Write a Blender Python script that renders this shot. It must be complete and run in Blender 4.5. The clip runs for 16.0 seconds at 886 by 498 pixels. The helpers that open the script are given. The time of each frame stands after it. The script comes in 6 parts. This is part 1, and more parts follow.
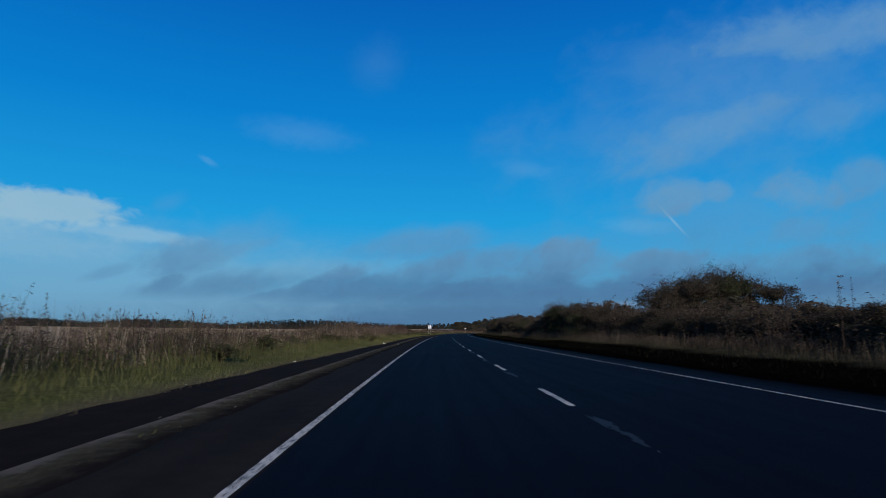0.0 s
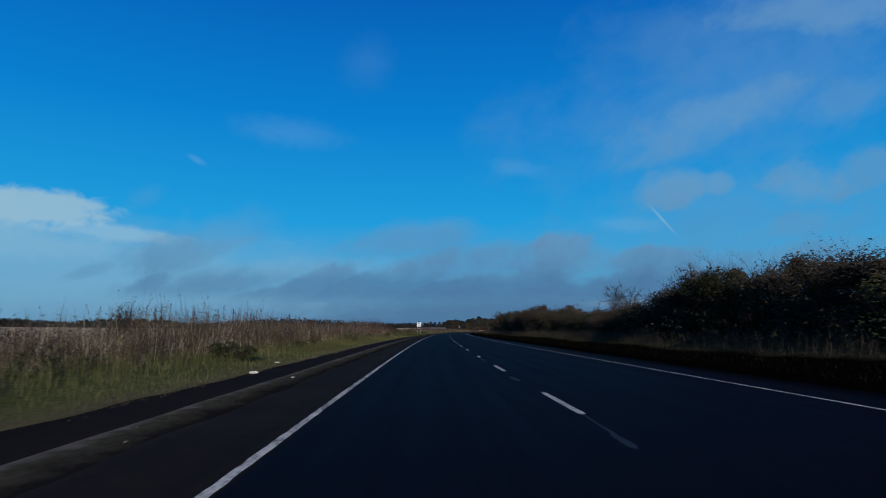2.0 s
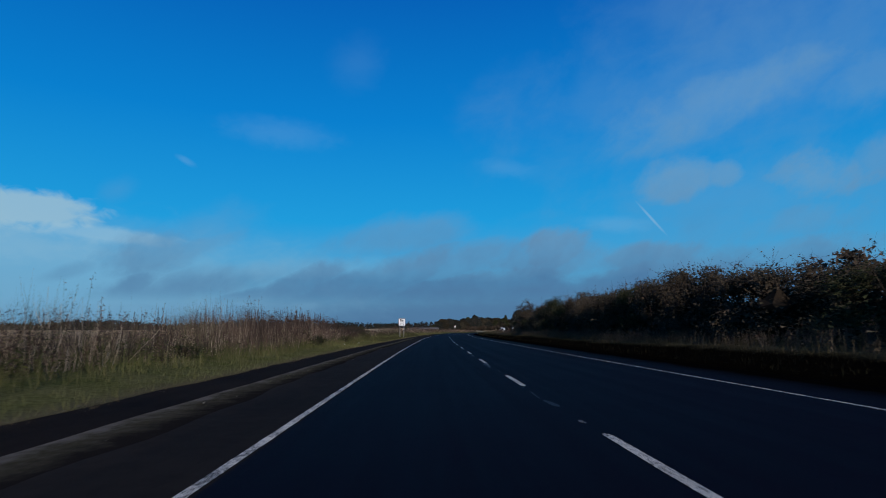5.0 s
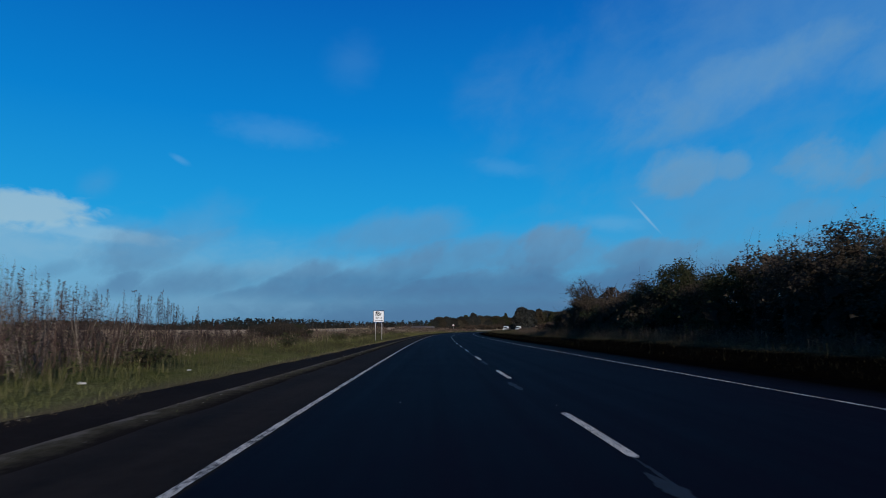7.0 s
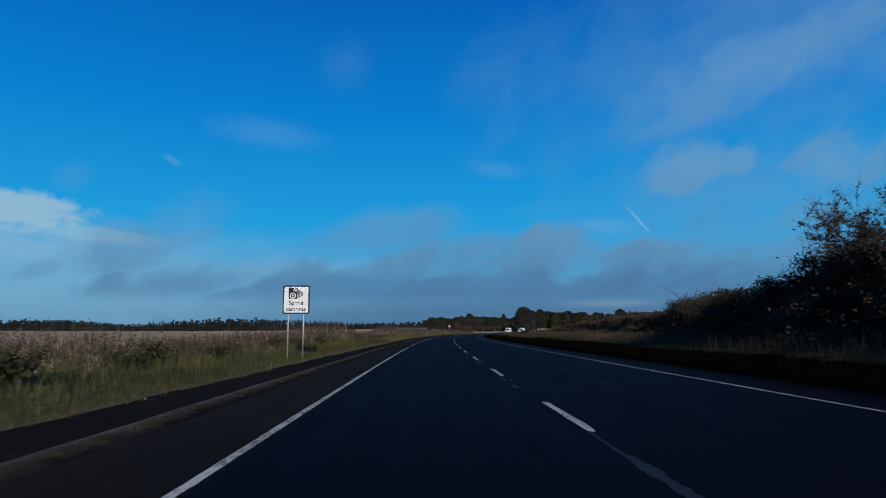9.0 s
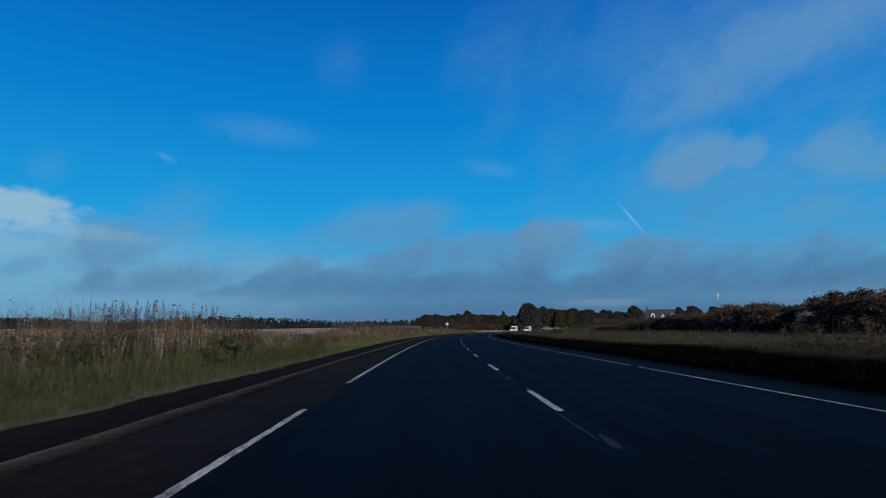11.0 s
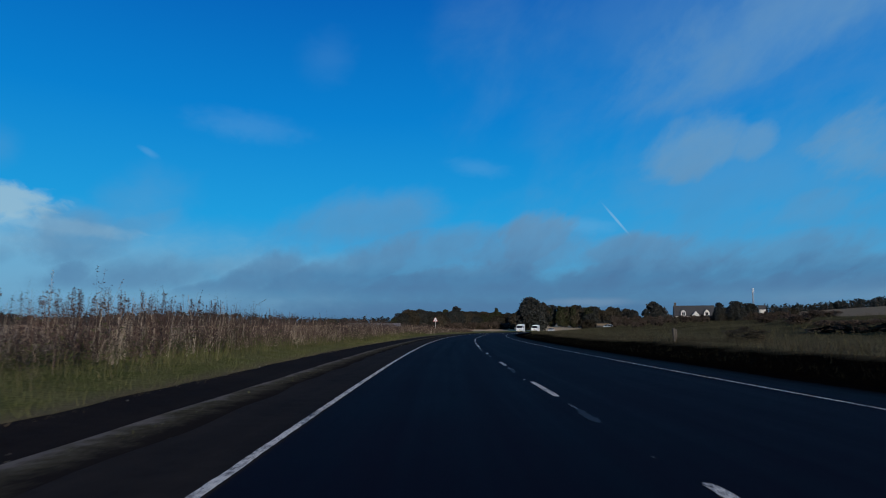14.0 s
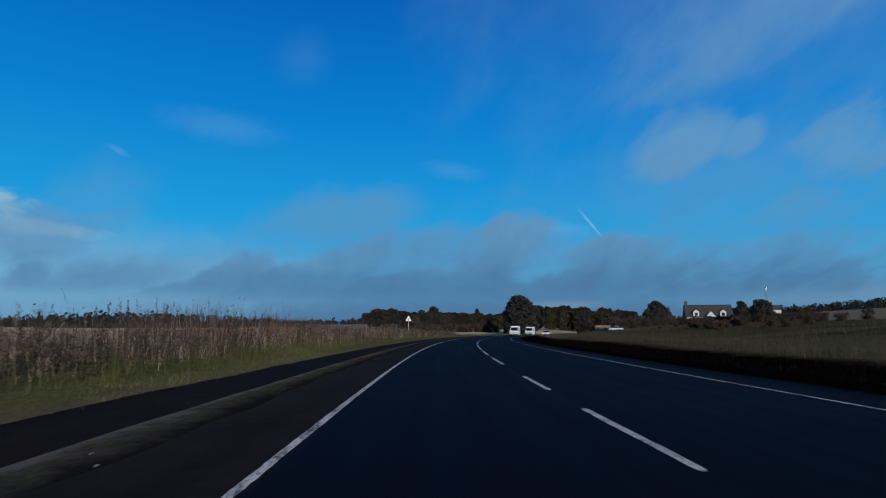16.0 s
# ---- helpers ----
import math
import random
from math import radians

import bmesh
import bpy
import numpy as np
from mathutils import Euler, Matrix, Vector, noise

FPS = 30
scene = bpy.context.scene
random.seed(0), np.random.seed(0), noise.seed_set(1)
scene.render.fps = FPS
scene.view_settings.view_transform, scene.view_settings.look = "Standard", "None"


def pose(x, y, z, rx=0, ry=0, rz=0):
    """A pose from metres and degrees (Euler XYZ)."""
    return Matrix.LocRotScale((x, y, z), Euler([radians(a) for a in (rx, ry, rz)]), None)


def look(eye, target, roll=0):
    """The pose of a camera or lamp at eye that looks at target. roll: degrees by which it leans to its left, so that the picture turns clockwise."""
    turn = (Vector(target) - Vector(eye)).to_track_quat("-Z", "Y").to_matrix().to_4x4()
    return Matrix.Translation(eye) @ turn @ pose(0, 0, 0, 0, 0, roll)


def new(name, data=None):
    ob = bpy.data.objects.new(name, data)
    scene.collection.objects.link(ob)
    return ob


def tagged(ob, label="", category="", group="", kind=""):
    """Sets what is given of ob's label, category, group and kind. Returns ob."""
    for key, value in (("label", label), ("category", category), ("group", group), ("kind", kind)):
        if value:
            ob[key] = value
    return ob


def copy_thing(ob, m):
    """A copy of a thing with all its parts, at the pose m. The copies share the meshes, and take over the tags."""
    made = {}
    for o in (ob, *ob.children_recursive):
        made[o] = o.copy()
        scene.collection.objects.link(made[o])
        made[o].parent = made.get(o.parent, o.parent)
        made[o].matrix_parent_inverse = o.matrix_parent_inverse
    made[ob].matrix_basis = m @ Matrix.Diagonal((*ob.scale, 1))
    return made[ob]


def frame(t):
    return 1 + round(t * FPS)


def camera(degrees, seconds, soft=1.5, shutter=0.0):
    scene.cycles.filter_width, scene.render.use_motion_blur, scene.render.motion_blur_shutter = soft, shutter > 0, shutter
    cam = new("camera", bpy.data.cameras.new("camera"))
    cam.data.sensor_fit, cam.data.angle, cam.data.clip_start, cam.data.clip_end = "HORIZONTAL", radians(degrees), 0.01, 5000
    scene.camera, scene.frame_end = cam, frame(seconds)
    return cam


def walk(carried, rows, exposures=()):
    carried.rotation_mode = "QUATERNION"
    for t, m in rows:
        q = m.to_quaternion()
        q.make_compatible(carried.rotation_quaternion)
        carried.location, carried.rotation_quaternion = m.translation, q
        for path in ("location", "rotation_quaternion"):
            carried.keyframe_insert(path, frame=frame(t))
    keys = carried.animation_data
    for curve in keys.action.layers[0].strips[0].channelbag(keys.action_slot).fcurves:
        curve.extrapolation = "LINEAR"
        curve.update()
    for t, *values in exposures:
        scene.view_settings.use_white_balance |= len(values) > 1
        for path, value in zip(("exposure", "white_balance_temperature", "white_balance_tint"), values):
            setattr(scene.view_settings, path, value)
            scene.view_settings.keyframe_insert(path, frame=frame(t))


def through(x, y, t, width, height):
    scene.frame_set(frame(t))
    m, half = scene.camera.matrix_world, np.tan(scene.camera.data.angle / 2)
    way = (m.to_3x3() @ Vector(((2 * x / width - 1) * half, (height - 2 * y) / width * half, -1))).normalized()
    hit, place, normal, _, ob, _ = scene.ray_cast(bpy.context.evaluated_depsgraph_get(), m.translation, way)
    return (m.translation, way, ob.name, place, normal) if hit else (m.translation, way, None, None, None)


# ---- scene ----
# ---- camera and its way along the road ----
cam = camera(73.5, 16.0, soft=1.0, shutter=0.13)
PATH = [
    (0, -1.944, -9.943, 1.2, 97.90, -0.27, -2.57),
    (0.5, -1.722, -0.453, 1.2, 97.73, -0.10, -2.77),
    (1, -1.450, 8.958, 1.2, 97.79, 0.16, -2.98),
    (1.5, -1.131, 18.213, 1.2, 97.94, 0.27, -3.23),
    (2, -0.782, 27.237, 1.2, 97.79, 0.02, -3.46),
    (2.5, -0.437, 35.727, 1.2, 97.78, -0.15, -3.66),
    (3, -0.086, 43.902, 1.2, 97.71, -0.15, -3.81),
    (3.5, 0.277, 51.979, 1.2, 97.78, 0.00, -3.93),
    (4, 0.662, 60.175, 1.2, 97.81, 0.30, -4.05),
    (5.25, 1.789, 81.429, 1.2, 97.84, 0.31, -4.34),
    (6.5, 3.052, 102.674, 1.2, 98.23, 0.33, -4.63),
    (7, 3.587, 111.174, 1.2, 97.73, 0.48, -4.73),
    (7.5, 4.106, 119.789, 1.2, 98.01, 0.29, -4.88),
    (8, 4.658, 128.450, 1.2, 97.87, 0.11, -5.08),
    (8.5, 5.244, 137.079, 1.2, 97.80, 0.21, -5.27),
    (9, 5.826, 145.568, 1.2, 97.90, 0.36, -5.42),
    (10.25, 7.455, 167.050, 1.2, 97.84, 0.30, -5.76),
    (11.5, 9.270, 188.523, 1.2, 97.75, 0.23, -6.11),
    (12, 10.087, 197.349, 1.2, 97.75, 0.14, -6.31),
    (12.5, 10.914, 206.117, 1.2, 97.82, -0.05, -6.57),
    (13, 11.671, 214.571, 1.2, 97.73, 0.09, -6.85),
    (13.5, 12.534, 223.120, 1.2, 97.71, 0.04, -7.13),
    (14, 13.489, 231.750, 1.2, 97.65, -0.16, -7.46),
    (14.5, 14.519, 240.427, 1.2, 97.54, -0.15, -7.89),
    (15, 15.545, 249.126, 1.2, 97.82, -0.26, -8.34),
    (15.5, 16.673, 257.582, 1.2, 97.78, -0.21, -9.00),
    (16, 17.882, 265.964, 1.2, 97.90, -0.19, -9.81),
]
walk(cam, [(t, pose(x, y, z, rx, ry, rz)) for t, x, y, z, rx, ry, rz in PATH], exposures=[(0.0, -0.5), (16.0, -0.5)])

rng = np.random.default_rng(7)

# ---- small helpers ----


def mesh_of(bm, name, material):
    me = bpy.data.meshes.new(name)
    bm.to_mesh(me)
    bm.free()
    for m in material if isinstance(material, (list, tuple)) else [material]:
        me.materials.append(m)
    return me


def part(name, bm, material, parent=None, label="", smooth=False):
    """Links a bmesh (or a ready mesh) as one mesh object under a thing or a part."""
    me = mesh_of(bm, name, material) if isinstance(bm, bmesh.types.BMesh) else bm
    if smooth:
        me.polygons.foreach_set("use_smooth", [True] * len(me.polygons))
    ob = new(name, me)
    if parent is not None:
        ob.parent = parent
    if label:
        ob["label"] = label
    return ob


def mesh_data(name, verts, faces, material, smooth=False):
    """A mesh from numpy arrays; faces all have the same number of corners, or come as a list of such arrays."""
    me = bpy.data.meshes.new(name)
    blocks = faces if isinstance(faces, list) else [faces]
    blocks = [np.asarray(f, dtype=np.int32) for f in blocks if len(f)]
    verts = np.asarray(verts, dtype=np.float32)
    me.vertices.add(len(verts))
    me.vertices.foreach_set("co", verts.ravel())
    loops = np.concatenate([f.ravel() for f in blocks])
    totals = np.concatenate([np.full(len(f), f.shape[1], np.int32) for f in blocks])
    starts = np.concatenate([[0], np.cumsum(totals)[:-1]]).astype(np.int32)
    me.loops.add(len(loops))
    me.loops.foreach_set("vertex_index", loops)
    me.polygons.add(len(totals))
    me.polygons.foreach_set("loop_start", starts)
    me.polygons.foreach_set("loop_total", totals)
    if smooth:
        me.polygons.foreach_set("use_smooth", np.ones(len(totals), dtype=bool))
    for m in material if isinstance(material, (list, tuple)) else [material]:
        me.materials.append(m)
    me.update(calc_edges=True)
    return me


def box(bm, cx, cy, cz, sx, sy, sz, bevel=0.0, turn=None):
    m = Matrix.Translation((cx, cy, cz))
    if turn is not None:
        m = m @ turn
    made = bmesh.ops.create_cube(bm, size=1.0, matrix=m @ Matrix.Diagonal((sx, sy, sz, 1)))
    if bevel:
        edges = {e for v in made["verts"] for e in v.link_edges}
        bmesh.ops.bevel(bm, geom=list(edges), offset=bevel, segments=2, affect="EDGES", profile=0.6)
    return made


def tube(bm, a, b, r0, r1, sides=8):
    a, b = Vector(a), Vector(b)
    d = b - a
    m = Matrix.Translation((a + b) / 2) @ d.to_track_quat("Z", "Y").to_matrix().to_4x4()
    bmesh.ops.create_cone(bm, cap_ends=True, segments=sides, radius1=r0, radius2=r1, depth=d.length, matrix=m)


def smoothstep(a, b, x):
    t = np.clip((np.asarray(x, float) - a) / (b - a), 0, 1)
    return t * t * (3 - 2 * t)


# ---- the road's line: curvature by distance along it ----
K_AT = [-50, 50, 150, 250, 330, 420, 480, 510, 540, 560, 620]
K_OF = [0.539, 0.3115, 0.2848, 0.9695, 1.5912, 3.0, 4.0, 4.0, 0.0, -4.0, -4.0]
_s = np.linspace(-50, 620, 1341)
_k = np.interp(_s, K_AT, K_OF) / 1000
_th = np.concatenate([[0], np.cumsum((_k[1:] + _k[:-1]) / 2 * 0.5)])
_x = np.concatenate([[0], np.cumsum((np.sin(_th[1:]) + np.sin(_th[:-1])) * 0.25)])
_y = np.concatenate([[0], np.cumsum((np.cos(_th[1:]) + np.cos(_th[:-1])) * 0.25)]) - 50


def line(s):
    """x, y and heading (to the right of north) of the centre line at s metres; straight before and after."""
    s = np.asarray(s, float)
    c = np.clip(s, -50, 620)
    x, y, th = np.interp(c, _s, _x), np.interp(c, _s, _y), np.interp(c, _s, _th)
    return x + (s - c) * np.sin(th), y + (s - c) * np.cos(th), th


def spot(s, u):
    """Plan place u metres to the right of the centre line at s."""
    x, y, th = line(s)
    return x + u * np.cos(th), y - u * np.sin(th)


# the footway's grass edge and the turf strip wander a little from side to side
WANDER_AT = [-20, 0, 45, 72, 115, 140, 200, 217, 244, 262, 280, 340]
GRASS_EDGE = [-7.30, -7.30, -7.00, -7.28, -7.42, -7.06, -6.82, -7.0, -7.34, -7.68, -7.62, -7.45]
STRIP_EDGE = [-5.82, -5.82, -5.87, -6.05, -6.02, -5.80, -5.66, -5.65, -5.80, -5.98, -5.98, -5.9]
STRIP_FOOT = [-5.38, -5.38, -5.40, -5.47, -5.62, -5.42, -5.40, -5.24, -5.33, -5.48, -5.50, -5.45]


def aside(s, u):
    """How far the left-hand verge at u stands off its usual line."""
    wave = 0.05 * np.sin(s * 1.1 + 2 * np.sin(s * 0.37)) + 0.035 * np.sin(s * 2.3 + 1)
    return (np.interp(s, WANDER_AT, GRASS_EDGE) + 7.2 + wave) * smoothstep(-14, -9, u) * (1 - smoothstep(-6.6, -6.2, u))


def land(s, u):
    """Height of the ground at s along, u across; 0 is the road's crown."""
    s, u = np.broadcast_arrays(np.asarray(s, float), np.asarray(u, float))
    u = u - aside(s, u)
    n = np.sin(s * 0.31 + u * 0.9) * 0.03 + np.sin(s * 0.113 - u * 0.37 + 1) * 0.05 + np.sin(s * 0.73 + u * 1.9) * 0.015
    left = -u
    zl = 0.10 + 0.24 * smoothstep(7.3, 10.5, left) + 0.08 * smoothstep(10.5, 12.5, left) - 0.26 * smoothstep(13, 17.5, left) + 0.0062 * np.clip(left - 17, 0, 1400)
    zl = zl + n * smoothstep(7.4, 9.2, left)
    zr = 0.10 + 0.42 * smoothstep(6.3, 9.0, u) + 2.0 * smoothstep(9, 40, u) + 0.03 * np.clip(u - 38, 0, 200)
    zr = zr + n * smoothstep(6.6, 8.5, u)
    core = -0.16 + 0.22 * smoothstep(474, 480, s)
    z = np.where(u < -7.05, zl, np.where(u > 6.25, zr, core))
    return z


def hills(x, y):
    """The rise of the land beyond the bend, away from the road."""
    side = smoothstep(330, 470, y)
    return 11.0 * smoothstep(90, 430, x - 0.10 * (y - 450)) * side + 2.2 * smoothstep(420, 640, y) * smoothstep(-150, 40, x)


# ---- world: daylight sky ----
SKY = 1.44
SUN_AZ, SUN_EL = 176.0, 15.0     # degrees clockwise from the road's heading; above the horizon


def rgb(*c):
    return (*c, 1.0)


class Nodes:
    """A short way to write node trees."""

    def __init__(self, tree):
        self.tree = tree
        tree.nodes.clear()

    def add(self, kind, inputs=None, **props):
        nd = self.tree.nodes.new(kind)
        for k, v in props.items():
            setattr(nd, k, v)
        for k, v in (inputs or {}).items():
            if isinstance(v, bpy.types.NodeSocket):
                self.tree.links.new(v, nd.inputs[k])
            else:
                nd.inputs[k].default_value = v
        return nd

    def math(self, op, a, b=0.0, c=0.0):
        return self.add("ShaderNodeMath", {0: a, 1: b, 2: c}, operation=op).outputs[0]

    def mix(self, f, a, b, blend="MIX"):
        return self.add("ShaderNodeMix", {"Factor": f, 6: a, 7: b}, data_type="RGBA", blend_type=blend).outputs[2]

    def noise(self, vec, scale, detail=3.0, rough=0.5, warp=0.0):
        return self.add("ShaderNodeTexNoise", {"Vector": vec, "Scale": scale, "Detail": detail, "Roughness": rough, "Distortion": warp}).outputs["Fac"]

    def remap(self, v, a, b, c=0.0, d=1.0, smooth=False):
        return self.add("ShaderNodeMapRange", {"Value": v, "From Min": a, "From Max": b, "To Min": c, "To Max": d},
                        interpolation_type="SMOOTHSTEP" if smooth else "LINEAR").outputs[0]

    def ramp(self, v, stops):
        nd = self.add("ShaderNodeValToRGB", {"Fac": v})
        cr = nd.color_ramp
        while len(cr.elements) < len(stops):
            cr.elements.new(0.5)
        for e, (p, c) in zip(cr.elements, stops):
            e.position, e.color = p, (*c, 1.0)
        return nd.outputs["Color"]

    def blob(self, vec, wobble, centre, radii, turn, soft, amount):
        """A soft-edged ellipse of cloud, its outline broken by wobble (about -1 to 1)."""
        m = self.add("ShaderNodeMapping", {"Vector": vec, "Location": (*centre, 0), "Rotation": (0, 0, radians(turn)), "Scale": (*radii, 1)}, vector_type="TEXTURE")
        far = self.add("ShaderNodeVectorMath", {0: m.outputs[0]}, operation="LENGTH").outputs["Value"]
        edge = self.math("ADD", far, wobble)
        return self.remap(edge, 1.0 + soft, 1.0 - soft, 0.0, amount, True)


def build_world():
    w = bpy.data.worlds.new("sky")
    scene.world = w
    w.use_nodes = True
    n = Nodes(w.node_tree)
    d = n.add("ShaderNodeTexCoord").outputs["Generated"]
    xyz = n.add("ShaderNodeSeparateXYZ", {0: d}).outputs
    deg = 57.29578
    az = n.math("MULTIPLY", n.math("ARCTAN2", xyz[0], xyz[1]), deg)
    el = n.math("MULTIPLY", n.math("ARCSINE", xyz[2]), deg)
    flat = n.add("ShaderNodeCombineXYZ", {0: az, 1: el, 2: 0.0}).outputs[0]
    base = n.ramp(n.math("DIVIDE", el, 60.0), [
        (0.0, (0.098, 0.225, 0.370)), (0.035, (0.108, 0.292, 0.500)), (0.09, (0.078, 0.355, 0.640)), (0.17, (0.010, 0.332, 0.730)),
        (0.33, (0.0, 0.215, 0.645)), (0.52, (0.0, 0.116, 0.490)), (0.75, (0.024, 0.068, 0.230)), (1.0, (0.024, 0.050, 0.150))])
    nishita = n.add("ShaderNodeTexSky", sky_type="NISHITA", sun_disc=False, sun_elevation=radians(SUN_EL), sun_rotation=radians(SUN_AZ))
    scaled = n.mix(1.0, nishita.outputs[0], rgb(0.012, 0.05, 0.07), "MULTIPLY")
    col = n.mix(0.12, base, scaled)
    stretched = n.add("ShaderNodeMapping", {"Vector": flat, "Scale": (0.10, 0.17, 1)}).outputs[0]
    big = n.math("MULTIPLY_ADD", n.noise(stretched, 3.0, 5, 0.6, 0.4), 2.2, -1.1)
    small = n.math("MULTIPLY_ADD", n.noise(stretched, 7.0, 3, 0.5, 0.5), 1.8, -0.9)
    # pale haze low over the fields, the bright cloud bank, thin high wisps, the trail
    for centre, radii, turn, soft, amount, colour, wob in (
            ((16, 0.6), (34, 2.9), 0, 0.5, 0.85, (0.072, 0.168, 0.320), n.math("MULTIPLY", small, 0.3)),
            ((-20, 2.0), (15, 0.9), 2, 0.7, 0.6, (0.085, 0.190, 0.340), big),
            ((-27, 4.0), (18, 3.9), 0, 0.75, 0.66, (0.18, 0.40, 0.59), big),
            ((-31.5, 9.8), (5.0, 1.35), 0, 0.32, 0.85, (0.30, 0.49, 0.62), small),
            ((-37, 8.9), (4.5, 2.0), 0, 0.45, 0.65, (0.28, 0.48, 0.62), small),
            ((-26, 8.2), (5.2, 0.62), -3, 0.5, 0.62, (0.28, 0.49, 0.65), small),
            ((-34, 6.9), (8.0, 1.2), 0, 0.6, 0.55, (0.22, 0.44, 0.62), small),
            ((-11.4, 18.3), (3.8, 1.0), -3, 0.9, 0.15, (0.20, 0.42, 0.66), small),
            ((-4.2, 25.0), (2.0, 1.6), 30, 0.95, 0.10, (0.16, 0.36, 0.60), big),
            ((10.8, 15.4), (2.2, 0.6), -8, 0.9, 0.15, (0.20, 0.42, 0.66), small),
            ((-19.7, 15.1), (0.7, 0.22), -25, 0.8, 0.16, (0.26, 0.48, 0.70), small),
            ((-8, 5.8), (8, 0.8), 3, 0.8, 0.35, (0.18, 0.40, 0.60), big),
            ((21, 9.7), (2.4, 0.6), -6, 0.8, 0.25, (0.20, 0.43, 0.66), small),
            ((46, 3.0), (12, 1.0), 0, 0.8, 0.55, (0.15, 0.27, 0.42), big),
            ((21, 2.5), (3.6, 0.35), 0, 0.8, 0.45, (0.20, 0.32, 0.46), small),
            ((24.0, 10.05), (0.10, 1.5), 38, 0.7, 0.38, (0.36, 0.56, 0.74), n.math("MULTIPLY", small, 0.3))):
        col = n.mix(n.blob(flat, n.math("MULTIPLY", wob, 0.55), centre, radii, turn, soft, amount), col, rgb(*colour))
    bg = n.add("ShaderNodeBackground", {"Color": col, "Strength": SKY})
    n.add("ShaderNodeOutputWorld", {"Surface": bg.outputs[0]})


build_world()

sun_data = bpy.data.lights.new("sun", "SUN")
sun_data.energy, sun_data.angle, sun_data.color = 5.0, radians(1.5), (1.0, 0.875, 0.73)
sun = new("sun", sun_data)
_a, _e = radians(SUN_AZ), radians(SUN_EL)
sun.matrix_world = look((0, 0, 60), (-60 * math.sin(_a) * math.cos(_e), -60 * math.cos(_a) * math.cos(_e), 60 - 60 * math.sin(_e)))

# ---- materials ----


def material(name, build):
    m = bpy.data.materials.new(name)
    m.use_nodes = True
    n = Nodes(m.node_tree)
    build(n)
    return m


def surface(n, colour, rough=0.8, bump=None, strength=0.3, dist=0.02, metal=0.0, spec=0.5, **more):
    ins = {"Base Color": colour, "Roughness": rough, "Metallic": metal, "Specular IOR Level": spec, **more}
    if bump is not None:
        ins["Normal"] = n.add("ShaderNodeBump", {"Height": bump, "Strength": strength, "Distance": dist}).outputs[0]
    b = n.add("ShaderNodeBsdfPrincipled", ins)
    n.add("ShaderNodeOutputMaterial", {"Surface": b.outputs[0]})
    return b


def place(n):
    return n.add("ShaderNodeTexCoord").outputs["Object"]


def plain(name, colour, rough=0.6, metal=0.0, vary=0.25, scale=6.0, spec=0.5):
    """A painted or plain surface with slight blotches and grain."""
    def build(n):
        p = place(n)
        f = n.math("MULTIPLY_ADD", n.noise(p, scale, 4, 0.6), 2 * vary, 1 - vary)
        c = n.mix(1.0, rgb(*colour), n.add("ShaderNodeCombineColor", {0: f, 1: f, 2: f}).outputs[0], "MULTIPLY")
        surface(n, c, rough, n.noise(p, scale * 12, 3), 0.1, 0.005, metal, spec)
    return material(name, build)


def asphalt(name, colour, wear, rough=0.62, spec=0.5, fade=None):
    """Fine-grained asphalt; fade (from, to, colour) blends it into a flat colour across the road, unevenly."""
    def build(n):
        p = place(n)
        uv = n.add("ShaderNodeUVMap", uv_map="along").outputs[0]     # metres across, metres along
        grain = n.noise(p, 95.0, 3, 0.75)
        stone = n.add("ShaderNodeTexVoronoi", {"Vector": p, "Scale": 70.0}).outputs["Distance"]
        patch = n.noise(p, 0.35, 5, 0.6)
        streak = n.noise(n.add("ShaderNodeMapping", {"Vector": uv, "Scale": (2.4, 0.03, 1)}).outputs[0], 1.0, 4, 0.6)
        blot = n.noise(p, 3.2, 4, 0.7)
        f = n.remap(n.math("ADD", n.math("MULTIPLY", blot, 0.35), n.math("ADD", n.math("MULTIPLY", patch, 0.5), n.math("MULTIPLY", streak, 0.5))), 0.45, 0.85)
        c = n.mix(f, rgb(*colour), rgb(*wear))
        c = n.mix(n.remap(grain, 0.55, 0.8, 0, 0.5), c, rgb(*[min(1, v * 2.2) for v in wear]))
        r = n.remap(n.math("ADD", streak, n.math("MULTIPLY", patch, 0.5)), 0.4, 1.1, rough - 0.08, rough + 0.12)
        gloss = spec
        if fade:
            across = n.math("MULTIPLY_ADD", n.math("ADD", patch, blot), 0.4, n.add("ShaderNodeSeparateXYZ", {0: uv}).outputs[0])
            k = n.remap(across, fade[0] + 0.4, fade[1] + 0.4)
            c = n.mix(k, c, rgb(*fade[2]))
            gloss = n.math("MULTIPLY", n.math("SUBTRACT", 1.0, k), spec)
        surface(n, c, r, n.math("ADD", stone, n.math("MULTIPLY", grain, 0.5)), 0.35, 0.006, 0.0, gloss)
    return material(name, build)


M_ROAD = asphalt("road asphalt", (0.0011, 0.0008, 0.0042), (0.0042, 0.0033, 0.0098), 0.75, 0.036)
M_STRIP = asphalt("hard strip asphalt", (0.0088, 0.0076, 0.0074), (0.0270, 0.0228, 0.0206), 0.9, 0.015)
M_PATH = asphalt("old footway asphalt", (0.0060, 0.0048, 0.0045), (0.0230, 0.0180, 0.0155), 0.95, 0.015)
# the lane's asphalt, with the shade below the bank put into its colour
M_STRIPSHADE = asphalt("damp black asphalt", (0.0011, 0.0008, 0.0042), (0.0042, 0.0033, 0.0098), 0.75, 0.036, (4.45, 5.7, (0.0020, 0.0019, 0.0021)))


